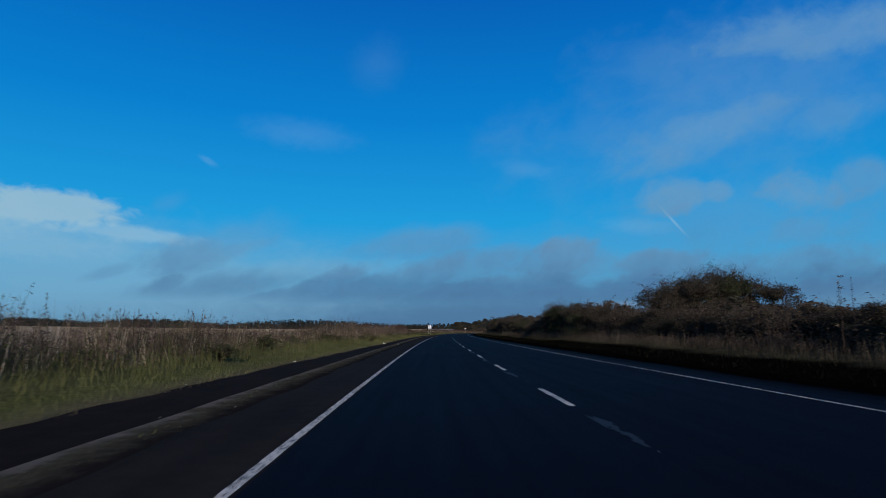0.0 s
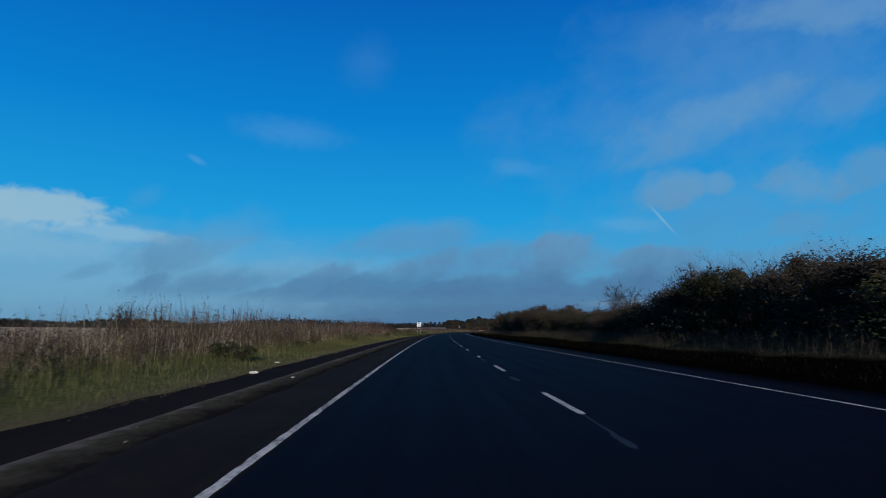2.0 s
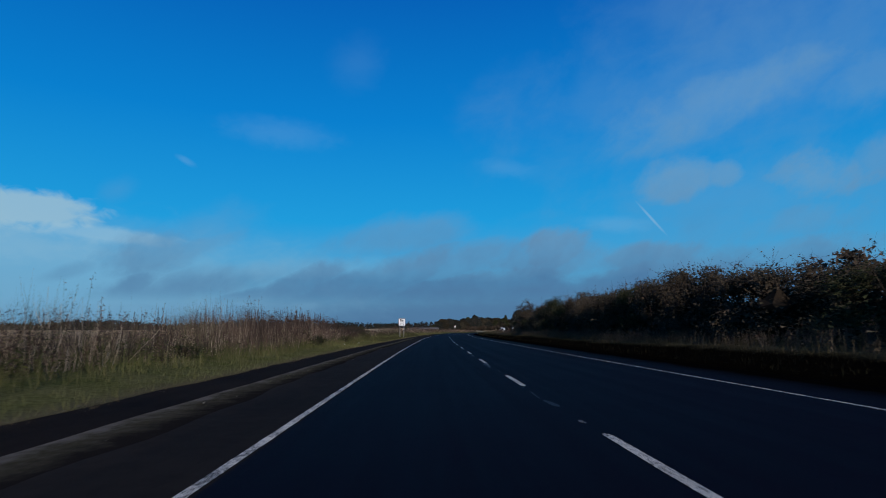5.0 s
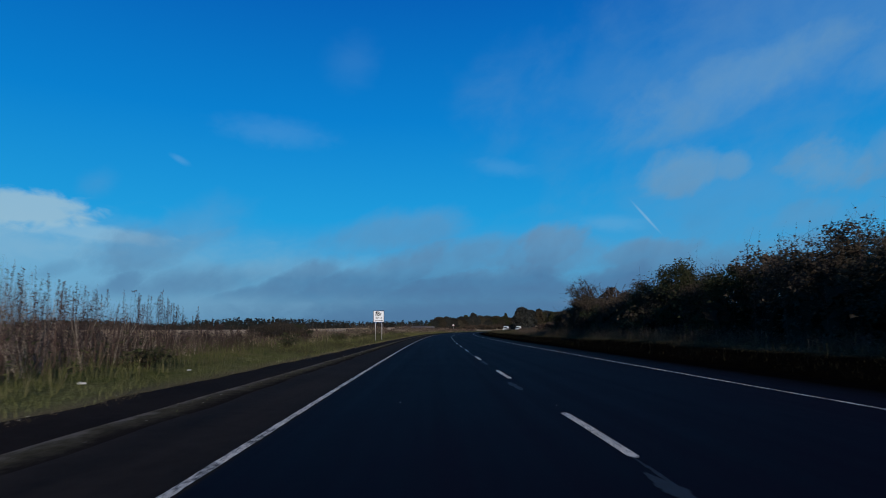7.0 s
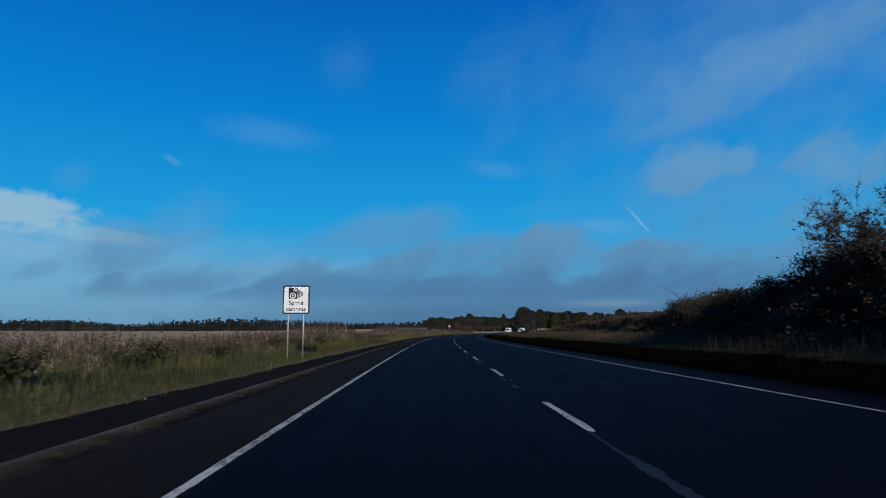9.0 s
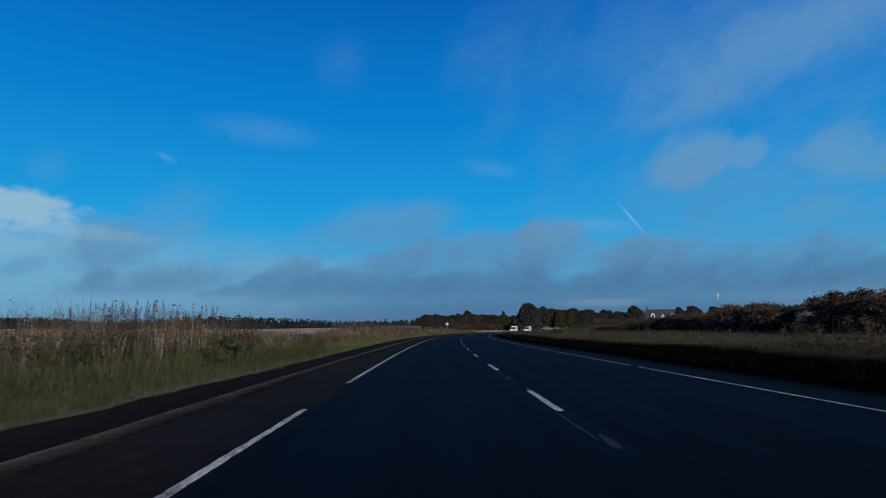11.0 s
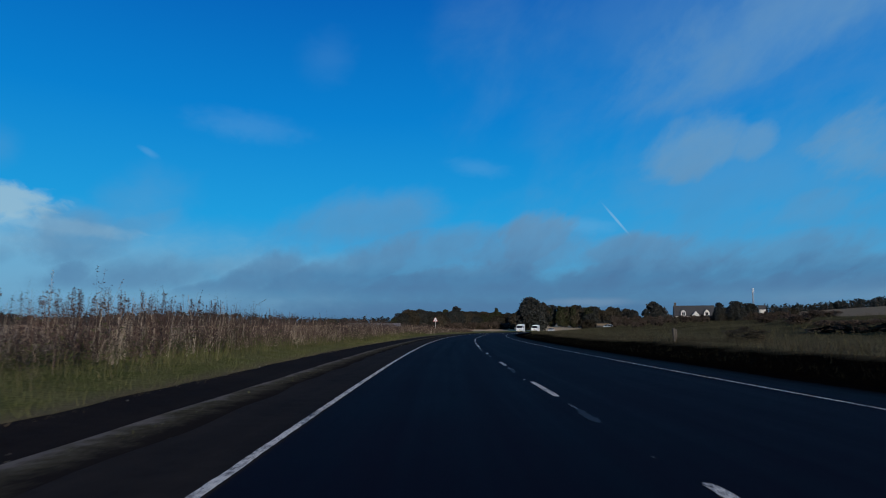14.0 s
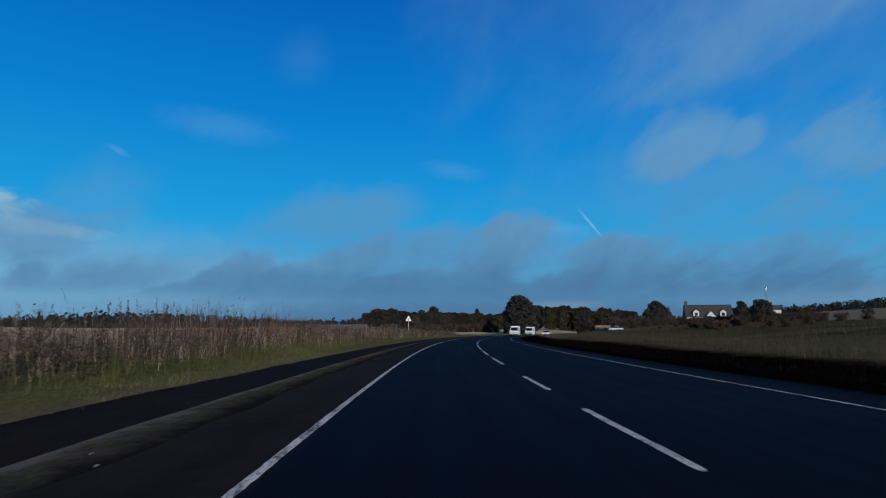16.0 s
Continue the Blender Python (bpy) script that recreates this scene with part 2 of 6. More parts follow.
def road_paint(name, cover, colour=(0.58, 0.57, 0.54)):
    def build(n):
        p = place(n)
        chips = n.noise(p, 26.0, 4, 0.8)
        broad = n.noise(p, 1.3, 4, 0.6)
        worn = n.remap(n.math("ADD", n.math("MULTIPLY", chips, 0.85), n.math("MULTIPLY", broad, 0.3)), cover - 0.03, cover + 0.03)
        c = n.mix(worn, n.mix(n.noise(p, 7.0, 3), rgb(*colour), rgb(*[v * 0.7 for v in colour])), rgb(0.012, 0.012, 0.014))
        surface(n, c, 0.7, n.noise(p, 80, 2), 0.2, 0.004, 0.0, 0.2)
    return material(name, build)


M_PAINT = road_paint("white road paint", 0.60, (0.80, 0.74, 0.64))
M_PAINT_WORN = road_paint("ghost of old road paint", 0.55, (0.020, 0.023, 0.036))
M_PAINT_THIN = road_paint("thin flaking road paint", 0.555, (0.40, 0.37, 0.33))


def build_ground(n):
    p = place(n)
    uv = n.add("ShaderNodeUVMap", uv_map="along").outputs[0]
    across, along = n.add("ShaderNodeSeparateXYZ", {0: uv}).outputs[:2]
    fine, mid, big = n.noise(p, 9.0, 5, 0.7), n.noise(p, 0.7, 5, 0.6), n.noise(p, 0.05, 4, 0.6)
    turf = n.mix(n.remap(mid, 0.35, 0.65), rgb(0.104, 0.112, 0.034), rgb(0.152, 0.142, 0.062))
    turf = n.mix(n.remap(fine, 0.45, 0.7, 0, 0.7), turf, rgb(0.028, 0.030, 0.010))
    rows = n.add("ShaderNodeTexWave", {"Vector": n.add("ShaderNodeMapping", {"Vector": p, "Rotation": (0, 0, 0.35)}).outputs[0], "Scale": 0.5, "Distortion": 1.5, "Detail": 2.0}).outputs["Fac"]
    stubble = n.mix(n.remap(n.math("ADD", n.math("MULTIPLY", big, 0.8), n.math("MULTIPLY", rows, 0.2)), 0.3, 0.75), rgb(0.52, 0.40, 0.265), rgb(0.42, 0.32, 0.205))
    stubble = n.mix(n.remap(fine, 0.5, 0.75, 0, 0.45), stubble, rgb(0.20, 0.155, 0.11))
    hill = n.mix(n.remap(big, 0.35, 0.65), rgb(0.044, 0.045, 0.018), rgb(0.090, 0.076, 0.040))
    hill = n.mix(n.remap(n.noise(p, 0.13, 5, 0.65), 0.50, 0.62, 0, 0.75), hill, rgb(0.028, 0.028, 0.013))
    left = n.remap(n.math("MULTIPLY_ADD", mid, -3.0, across), -15.5, -17.5)
    right = n.remap(n.math("MULTIPLY_ADD", mid, 4.0, across), 14.0, 22.0)
    # near-black: the shade at the right bank's foot, put into the colour
    shaded_soil = n.mix(fine, rgb(0.0014, 0.0012, 0.0010), rgb(0.0042, 0.0035, 0.0025))
    dry = n.remap(n.math("MULTIPLY_ADD", mid, -1.3, across), -8.5, -7.9)
    turf = n.mix(n.math("MULTIPLY", dry, 0.8), turf, n.mix(fine, rgb(0.15, 0.12, 0.075), rgb(0.09, 0.075, 0.045)))
    c = n.mix(left, turf, stubble)
    c = n.mix(right, c, hill)
    high = n.remap(n.math("MULTIPLY_ADD", big, 50.0, across), 72.0, 92.0)
    c = n.mix(high, c, n.mix(n.remap(mid, 0.35, 0.65), rgb(0.150, 0.120, 0.083), rgb(0.215, 0.172, 0.122)))
    c = n.mix(n.math("MULTIPLY", n.remap(across, 6.0, 6.3), n.math("MULTIPLY", n.remap(n.math("MULTIPLY_ADD", mid, 1.2, across), 10.3, 8.7), n.remap(along, 476, 468))), c, shaded_soil)
    surface(n, c, 0.95, n.math("ADD", fine, n.math("MULTIPLY", mid, 2)), 0.6, 0.08, spec=0.0)


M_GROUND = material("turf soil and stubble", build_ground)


def build_edge(n):
    p = place(n)
    fine, mid = n.noise(p, 22.0, 4, 0.7), n.noise(p, 1.1, 4, 0.6)
    uv = n.add("ShaderNodeUVMap", uv_map="along").outputs[0]
    across = n.add("ShaderNodeSeparateXYZ", {0: uv}).outputs[0]
    c = n.mix(n.remap(mid, 0.4, 0.62), rgb(0.135, 0.118, 0.100), rgb(0.098, 0.086, 0.064))
    c = n.mix(n.remap(fine, 0.5, 0.72), c, rgb(0.205, 0.180, 0.152))
    turfy = n.mix(n.remap(n.noise(p, 7.0, 5, 0.75), 0.38, 0.62), rgb(0.044, 0.040, 0.025), rgb(0.080, 0.070, 0.050))
    wob = n.math("MULTIPLY_ADD", n.math("MULTIPLY_ADD", n.noise(p, 2.4, 5, 0.7), 1.4, n.math("ADD", mid, fine)), 0.5, n.math("ADD", across, -0.63))
    c = n.mix(n.remap(wob, -5.58, -5.40), c, turfy)
    c = n.mix(n.remap(wob, -5.34, -4.94), c, rgb(0.0165, 0.0145, 0.0135))
    surface(n, c, 0.95, fine, 0.45, 0.02, spec=0.0)


M_EDGE = material("gritty turf strip", build_edge)

# ---- the cloud layer: low broken cloud, seen from below ----


def build_cloud(n):
    p = place(n)
    q = n.add("ShaderNodeSeparateXYZ", {0: p}).outputs
    inv = n.math("DIVIDE", 1.0, n.math("MAXIMUM", q[1], 100.0))
    v = n.add("ShaderNodeCombineXYZ", {0: n.math("MULTIPLY", q[0], inv), 1: n.math("MULTIPLY", inv, 200.0), 2: 0.0}).outputs[0]
    a = n.add("ShaderNodeMapping", {"Vector": v, "Rotation": (0, 0, radians(24)), "Scale": (1.45, 0.95, 1)}, vector_type="TEXTURE").outputs[0]
    wob = n.math("MULTIPLY_ADD", n.noise(a, 6.0, 3, 0.5, 0.2), 3.0, -1.5)
    mid = n.math("MULTIPLY_ADD", n.noise(a, 13.0, 7, 0.58, 0.25), 3.0, -1.5)
    fine = n.math("MULTIPLY_ADD", n.noise(a, 38.0, 5, 0.6, 0.2), 1.4, -0.7)
    w = n.math("ADD", n.math("MULTIPLY", wob, 0.42), n.math("ADD", n.math("MULTIPLY", mid, 0.66), n.math("MULTIPLY", fine, 0.16)))
    dens = None
    for centre, radii, turn, soft, amount in (
            ((0.535, 0.372), (0.175, 0.042), 21, 0.8, 0.56), ((0.600, 0.398), (0.115, 0.045), 22, 0.85, 0.48), ((0.302, 0.362), (0.039, 0.052), -23, 0.9, 0.16),
            ((0.428, 0.395), (0.071, 0.030), 22, 0.9, 0.25), ((0.453, 0.238), (0.070, 0.032), 15, 0.5, 0.74), ((0.533, 0.251), (0.037, 0.021), 1, 0.5, 0.66),
            ((0.689, 0.247), (0.096, 0.039), 6, 0.5, 0.7), ((0.661, 0.181), (0.124, 0.033), 9, 0.6, 0.5), ((0.526, 0.218), (0.054, 0.020), 1, 0.8, 0.25),
            ((0.265, 0.129), (0.060, 0.035), 10, 0.4, 0.84), ((0.387, 0.120), (0.131, 0.029), 0, 0.4, 0.8), ((0.368, 0.074), (0.269, 0.041), 5, 0.4, 0.86),
            ((0.665, 0.123), (0.109, 0.037), 8, 0.5, 0.64), ((0.786, 0.079), (0.145, 0.051), 8, 0.5, 0.72), ((0.589, 0.061), (0.303, 0.031), 5, 0.4, 0.82),
            ((0.008, 0.153), (0.094, 0.025), 9, 0.6, 0.5), ((0.078, 0.103), (0.107, 0.025), 15, 0.5, 0.64), ((-0.038, 0.078), (0.150, 0.029), 16, 0.45, 0.76),
            ((0.134, 0.065), (0.231, 0.033), 8, 0.4, 0.86), ((-0.178, 0.069), (0.112, 0.019), 22, 0.45, 0.7), ((-0.242, 0.051), (0.130, 0.016), 14, 0.45, 0.66),
            ((-0.286, 0.164), (0.056, 0.023), 16, 0.8, 0.28), ((-0.387, 0.125), (0.060, 0.027), 14, 0.55, 0.56), ((-0.318, 0.132), (0.073, 0.013), 18, 0.6, 0.42),
            ((-0.428, 0.065), (0.049, 0.017), 28, 0.5, 0.6), ((-0.512, 0.095), (0.036, 0.008), 15, 0.7, 0.3), ((-0.425, 0.218), (0.026, 0.014), 21, 0.8, 0.18),
            ((0.755, 0.567), (0.178, 0.055), 10, 0.7, 0.55), ((0.759, 0.401), (0.108, 0.038), 16, 0.7, 0.38), ((0.803, 0.281), (0.064, 0.033), 11, 0.6, 0.5),
            ((0.423, 0.489), (0.096, 0.046), 22, 0.9, 0.2), ((0.42, 0.075), (0.52, 0.055), 4, 0.6, 0.74), ((0.29, 0.11), (0.17, 0.036), 6, 0.5, 0.7), ((-0.38, 0.06), (0.19, 0.020), 10, 0.9, 0.6), ((-0.02, 0.06), (0.33, 0.034), 10, 0.6, 0.55),
            ((0.62, 0.45), (0.30, 0.12), 20, 0.9, 0.28), ((0.60, 0.21), (0.28, 0.07), 8, 0.8, 0.34)):
        b = n.blob(v, w, centre, radii, turn, soft, amount)
        dens = b if dens is None else n.math("MAXIMUM", dens, b)
    far = n.add("ShaderNodeVectorMath", {0: p}, operation="LENGTH").outputs["Value"]
    dens = n.math("MULTIPLY", dens, n.remap(far, 4700, 3000, 0, 1, True))
    dens = n.math("MULTIPLY", dens, n.remap(n.math("ADD", mid, fine), -0.8, 0.8, 1.12, 0.74))
    tone = n.remap(n.math("ADD", n.math("MULTIPLY", far, 0.0006), n.math("MULTIPLY", mid, -0.28)), 0.25, 1.5)
    c = n.mix(tone, rgb(0.180, 0.360, 0.545), rgb(0.072, 0.172, 0.330))
    e = n.add("ShaderNodeEmission", {"Color": c, "Strength": SKY})
    t = n.add("ShaderNodeBsdfTransparent")
    m = n.add("ShaderNodeMixShader", {0: dens, 1: t.outputs[0], 2: e.outputs[0]})
    n.add("ShaderNodeOutputMaterial", {"Surface": m.outputs[0]})


M_CLOUD = material("thin grey cloud", build_cloud)
deck = new("cloud_backdrop", mesh_data("cloud_backdrop", [(-3600, 150, 0), (3600, 150, 0), (3600, 4900, 0), (-3600, 4900, 0)], np.array([[0, 1, 2, 3]]), M_CLOUD))
deck.location = (0, 0, 200)
tagged(deck, "broken grey cloud drifting low under a blue sky", "clouds", kind="structure")

# ---- ground: one sheet to the horizon ----


def ribbon(name, s_values, u_values, z_of, mat, skew=None):
    """A sheet swept along the road; its 'along' map holds metres across and along."""
    S, U = np.meshgrid(s_values, u_values, indexing="ij")
    x, y, th = line(S)
    V = U if skew is None else skew(S, U)
    near = np.clip(V, -60, 60)
    rest = V - near
    X = x + near * np.cos(th) + rest * math.cos(0.12)
    Y = y - near * np.sin(th) - rest * math.sin(0.12)
    Z = z_of(S, V) + hills(X, Y) * smoothstep(16, 60, np.abs(U))
    ns, nu = S.shape
    idx = np.arange(ns * nu).reshape(ns, nu)
    f = np.stack([idx[:-1, :-1], idx[:-1, 1:], idx[1:, 1:], idx[1:, :-1]], -1).reshape(-1, 4)
    me = mesh_data(name, np.stack([X, Y, Z], -1).reshape(-1, 3), f, mat, True)
    uv = me.uv_layers.new(name="along")
    co = np.stack([U.ravel(), S.ravel()], -1)[f.ravel()]
    uv.data.foreach_set("uv", co.astype(np.float32).ravel())
    return me


S_LONG = np.concatenate([np.linspace(-1500, -160, 12), np.arange(-120, -20, 1.5), np.arange(-20, 300, 0.8), np.arange(300, 460, 1.5), np.linspace(462, 620, 60), np.linspace(640, 1200, 50), np.linspace(1300, 4200, 20)])
U_LONG = np.concatenate([-np.geomspace(3600, 60, 26), -np.linspace(55, 19, 14), -np.arange(18, 7.8, -0.4), [-7.5, -7.25, -7.1, -7.0, -6.5, 0, 5.9, 6.2, 6.3, 6.6], np.arange(7, 14, 0.5), np.linspace(14.5, 55, 18), np.geomspace(60, 3600, 34)])
ground = new("ground", ribbon("ground", S_LONG, U_LONG, land, M_GROUND, lambda S, U: U + aside(S, U)))
tagged(ground, "autumn fields of pale stubble and rough turf", "ground", kind="structure")

S_ROAD = np.concatenate([np.linspace(-300, -64, 30), np.arange(-60, 475, 2.0)])


def camber(S, U):
    """The carriageway falls slightly to the left and lies a little higher on the far right."""
    return np.interp(U, [-5.7, -3.78, -1.5, 0.0, 4.06, 6.4], [0.06, 0.05, 0.01, 0.0, 0.11, 0.10]) + 0 * S


road = new("road", ribbon("road", S_ROAD, [-3.70, -2.8, -1.5, -0.06], camber, M_ROAD))
tagged(road, "dark worn asphalt road curving gently between verges", "road", kind="structure")
lane = new("road", ribbon("road", S_ROAD, [-0.06, 1.2, 2.6, 4.06, 4.3], camber, M_ROAD))
tagged(lane, "dark worn asphalt lane of the opposite direction", "road", kind="structure")
strip = new("hard_strip", ribbon("hard_strip", S_ROAD, [-5.62, -4.6, -3.70], camber, M_STRIP))
tagged(strip, "brownish black asphalt strip beside the edge line", "road", kind="structure")
strip2 = new("hard_strip", ribbon("hard_strip", S_ROAD, [4.3, 5.4, 6.42], camber, M_STRIPSHADE))
tagged(strip2, "asphalt strip below the grass bank, coloured black as in shade", "road", kind="structure")


VERGE_U = [-5.88, -5.82, -5.7, -5.6, -5.5, -5.4, -5.2, -5.0]
VERGE_Z = [0.052, 0.066, 0.070, 0.071, 0.070, 0.068, 0.064, 0.050]


def verge_skew(S, U):
    """The strip's inner edge and its foot follow their own lines."""
    w = (np.interp(S, WANDER_AT, STRIP_FOOT) - np.interp(S, WANDER_AT, STRIP_EDGE)) / 0.44
    return np.interp(S, WANDER_AT, STRIP_EDGE) + (U + 5.85) * w


def verge_height(S, V):
    w = (np.interp(S, WANDER_AT, STRIP_FOOT) - np.interp(S, WANDER_AT, STRIP_EDGE)) / 0.44
    U = (V - np.interp(S, WANDER_AT, STRIP_EDGE)) / w - 5.85
    return np.interp(U, VERGE_U, VERGE_Z) + 0.003 * np.sin(S * 1.7 + U * 3) + 0.003 * np.sin(S * 0.53)


verge = new("verge_strip", ribbon("verge_strip", np.arange(-60, 460, 0.5), VERGE_U, verge_height, M_EDGE, verge_skew))
tagged(verge, "narrow strip of grit and thin turf beside the asphalt", "verge", kind="structure")
footway = new("footway", ribbon("footway", S_ROAD, [-7.5, -7.1, -6.6, -5.6], lambda S, V: np.interp(V, [-7.3, -5.7], [0.09, 0.05]) + 0 * S, M_PATH,
                                lambda S, U: U + (np.interp(S, WANDER_AT, GRASS_EDGE) + 7.2) * (1 - smoothstep(-6.9, -5.7, U))))
tagged(footway, "black weathered asphalt footway along the verge", "footway", kind="structure")


def edge_line(u, width, label, s0=-60.0, s1=470.0):
    """A painted line whose sides are chipped unevenly."""
    r = np.random.default_rng(int(abs(u) * 100))
    s = np.arange(s0, s1, 0.12)
    bite = np.interp(s, np.arange(s0, s1 + 2, 1.7), r.uniform(0.02, 0.12, len(np.arange(s0, s1 + 2, 1.7))))

    def skew(S, U):
        return U + np.sign(u - U) * width * bite[:, None] * r.uniform(0, 1.5, S.shape)
    me = ribbon("edge_line", s, [u - width / 2, u, u + width / 2], lambda S, V: camber(S, V) + 0.005, M_PAINT, skew)
    return tagged(new("edge_line", me), label, "road marking", kind="structure")


edge_line(-3.78, 0.108, "worn white edge line on the asphalt", -60.0, 189.0)
edge_line(-3.78, 0.108, "worn white edge line on the asphalt", 193.3, 470.0)
edge_line(4.06, 0.074, "thin white edge line on the far side", -60.0, 197.5)
edge_line(4.06, 0.074, "thin white edge line on the far side", 198.15, 470.0)

# ---- centre line: each dash a piece of the road; worn traces between them ----
DASH_AT = -9.12
WORN_AWAY = {8: 1.6, 9: 0.7, 30: 0.9, 31: 1.5}      # metres lost from the far end of a dash


def dash_mesh(name, seed, mat, length=3.0, width=0.115, ragged=0.16, taper=0.02):
    """A thin sheet of paint: its sides are eaten away unevenly and its ends fray out."""
    r = np.random.default_rng(seed)
    n = max(8, int(length * 16))
    y = np.linspace(0, length, n)
    ends = np.minimum(1, np.minimum(y, length - y) / (taper * length) + 0.35)

    def side():
        coarse = np.interp(y, np.linspace(0, length, max(3, n // 7)), r.uniform(-1, 1, max(3, n // 7)))
        return width / 2 * ends * np.clip(1 + ragged * (0.7 * coarse + 0.5 * r.uniform(-1, 1, n)), 0.12, 1.6)
    wl, wr = side(), side()
    v = np.concatenate([np.stack([-wl, y, 0 * y + 0.004], -1), np.stack([wr, y, 0 * y + 0.004], -1)])
    i = np.arange(n - 1)[:, None]
    return mesh_data(name, v, np.concatenate([i, i + n, i + n + 1, i + 1], 1), mat)


def lay(name, me, s, u, z, turn=0.0):
    """Lays a painted piece on the carriageway, along the road."""
    x, y = spot(s, u)
    ob = new(name, me)
    ob.parent = lane
    ob.matrix_local = pose(float(x), float(y), z, 0, 0, -math.degrees(float(line(s)[2])) + turn)


dash_kinds = [dash_mesh("dash", k, M_PAINT, 3.0, 0.115, (0.12, 0.2, 0.3, 0.16, 0.25)[k]) for k in range(5)]
for k in range(32):
    s0 = DASH_AT + 9 * k - 9
    lay("dash", dash_kinds[k * 3 % 5] if k not in WORN_AWAY else dash_mesh("dash", k, M_PAINT, 3.0 - WORN_AWAY[k]), s0, 0.0, 0.003)
lay("dash", dash_mesh("dash", 31, M_PAINT_THIN, 2.4, 0.09, 0.8, 0.1), 268.2, -0.08, 0.003)
for k, (s0, long) in enumerate(((271.8, 4.2), (279.0, 3.8), (288.6, 5.6), *((297.5 + 9 * q, 5.6) for q in range(20)))):      # longer marks before the bend
    lay("dash", dash_mesh("dash", 32 + k, M_PAINT, long, 0.115, 0.22), s0, 0.0, 0.003)
smear_kinds = [dash_mesh("worn_trace", 40 + k, M_PAINT_WORN, 0.9 + 0.45 * k, 0.09 + 0.02 * k, 1.0, 0.3) for k in range(4)]
thread_kinds = [dash_mesh("worn_trace", 60 + k, M_PAINT_WORN, 1.2 + 0.6 * k, 0.045, 0.8, 0.3) for k in range(3)]
chip_kinds = [dash_mesh("paint_chip", 50 + k, M_PAINT_THIN, 0.07 + 0.07 * k, 0.022 + 0.009 * k, 0.9, 0.3) for k in range(4)]
r = np.random.default_rng(3)
for k in range(31):
    s0 = DASH_AT + 9 * k
    lay("worn_trace", smear_kinds[int(r.integers(4))], s0 + r.uniform(5.2, 6.6), r.uniform(-0.12, 0.0), 0.002, r.normal(0, 1.5))
    if r.random() < 0.7:
        lay("worn_trace", thread_kinds[int(r.integers(3))], s0 + r.uniform(6.4, 7.2), r.uniform(-0.14, -0.02), 0.0015, r.normal(0, 0.8))
    if r.random() < 0.35:
        lay("paint_chip", dash_mesh("paint_chip", 100 + k, M_PAINT_THIN, r.uniform(0.4, 1.0), 0.05, 1.0, 0.3), s0 + r.uniform(7.2, 7.8), r.uniform(-0.06, 0.03), 0.004, r.normal(0, 1))
    for _ in range(int(r.integers(1, 3))):
        lay("paint_chip", chip_kinds[int(r.integers(4))], s0 + r.uniform(3.1, 8.6), r.uniform(-0.11, 0.07), 0.004, r.normal(0, 9))
for s0, u0, turn in ((49.4, -2.40, 3), (53.1, -2.42, -4), (51.3, -4.05, 30), (206.5, -2.6, 20), (29.5, -4.3, -50), (121.0, -2.4, 8)):      # stray flecks in the lane
    lay("paint_chip", chip_kinds[2 if s0 < 50 else 1], s0, u0, float(camber(0, u0)) + 0.002, turn)
for s0, u0, long, wide in ((265.05, -0.13, 0.95, 0.10), (267.1, 0.0, 0.16, 0.07), (267.6, -0.09, 0.2, 0.06), (263.4, -0.13, 0.5, 0.035)):      # flakes left of a worn-off mark
    lay("paint_chip", dash_mesh("paint_chip", int(s0 * 10), M_PAINT_THIN, long, wide, 0.9, 0.3), s0, u0, 0.004)

# ---- paints and metals ----
M_WHITE = plain("white sign face", (0.58, 0.61, 0.66), 0.45, vary=0.06)
M_NAVY = plain("dark blue sign border", (0.004, 0.009, 0.045), 0.7, vary=0.1)
M_BLACK = plain("black sign print", (0.005, 0.005, 0.006), 0.8, vary=0.1)
M_RED = plain("red sign border", (0.26, 0.025, 0.022), 0.5, vary=0.1)
M_STEEL = plain("galvanised steel", (0.42, 0.43, 0.44), 0.5, 0.7, 0.2, 14)
M_VAN = plain("white van paint", (0.80, 0.80, 0.80), 0.28, vary=0.04)
M_DARKGLASS = plain("dark vehicle glass", (0.012, 0.015, 0.02), 0.08, vary=0.05)
M_TYRE = plain("black rubber", (0.016, 0.016, 0.017), 0.85)
M_GREYPLASTIC = plain("dark grey plastic", (0.03, 0.03, 0.032), 0.6)
M_LAMP = plain("clear lamp cover", (0.65, 0.67, 0.70), 0.15, 0.3, 0.05)
M_PLATE = plain("yellowish plate", (0.55, 0.50, 0.30), 0.5)
M_POST = plain("weathered fence wood", (0.060, 0.051, 0.043), 0.9, vary=0.4, scale=12)


def flat_disc(bm, x, z, y, r, sides=24):
    bmesh.ops.create_circle(bm, cap_ends=True, segments=sides, radius=r, matrix=Matrix.Translation((x, y, z)) @ Matrix.Rotation(radians(90), 4, "X"))


def flat_poly(bm, points, y):
    return bm.faces.new([bm.verts.new((px, y, pz)) for px, pz in points])


def rounded(w, h, r, n=5):
    pts = []
    for cx, cz, a0 in ((w / 2 - r, h / 2 - r, 0), (-w / 2 + r, h / 2 - r, 90), (-w / 2 + r, -h / 2 + r, 180), (w / 2 - r, -h / 2 + r, 270)):
        for k in range(n + 1):
            a = radians(a0 + 90 * k / n)
            pts.append((cx + r * math.cos(a), cz + r * math.sin(a)))
    return pts


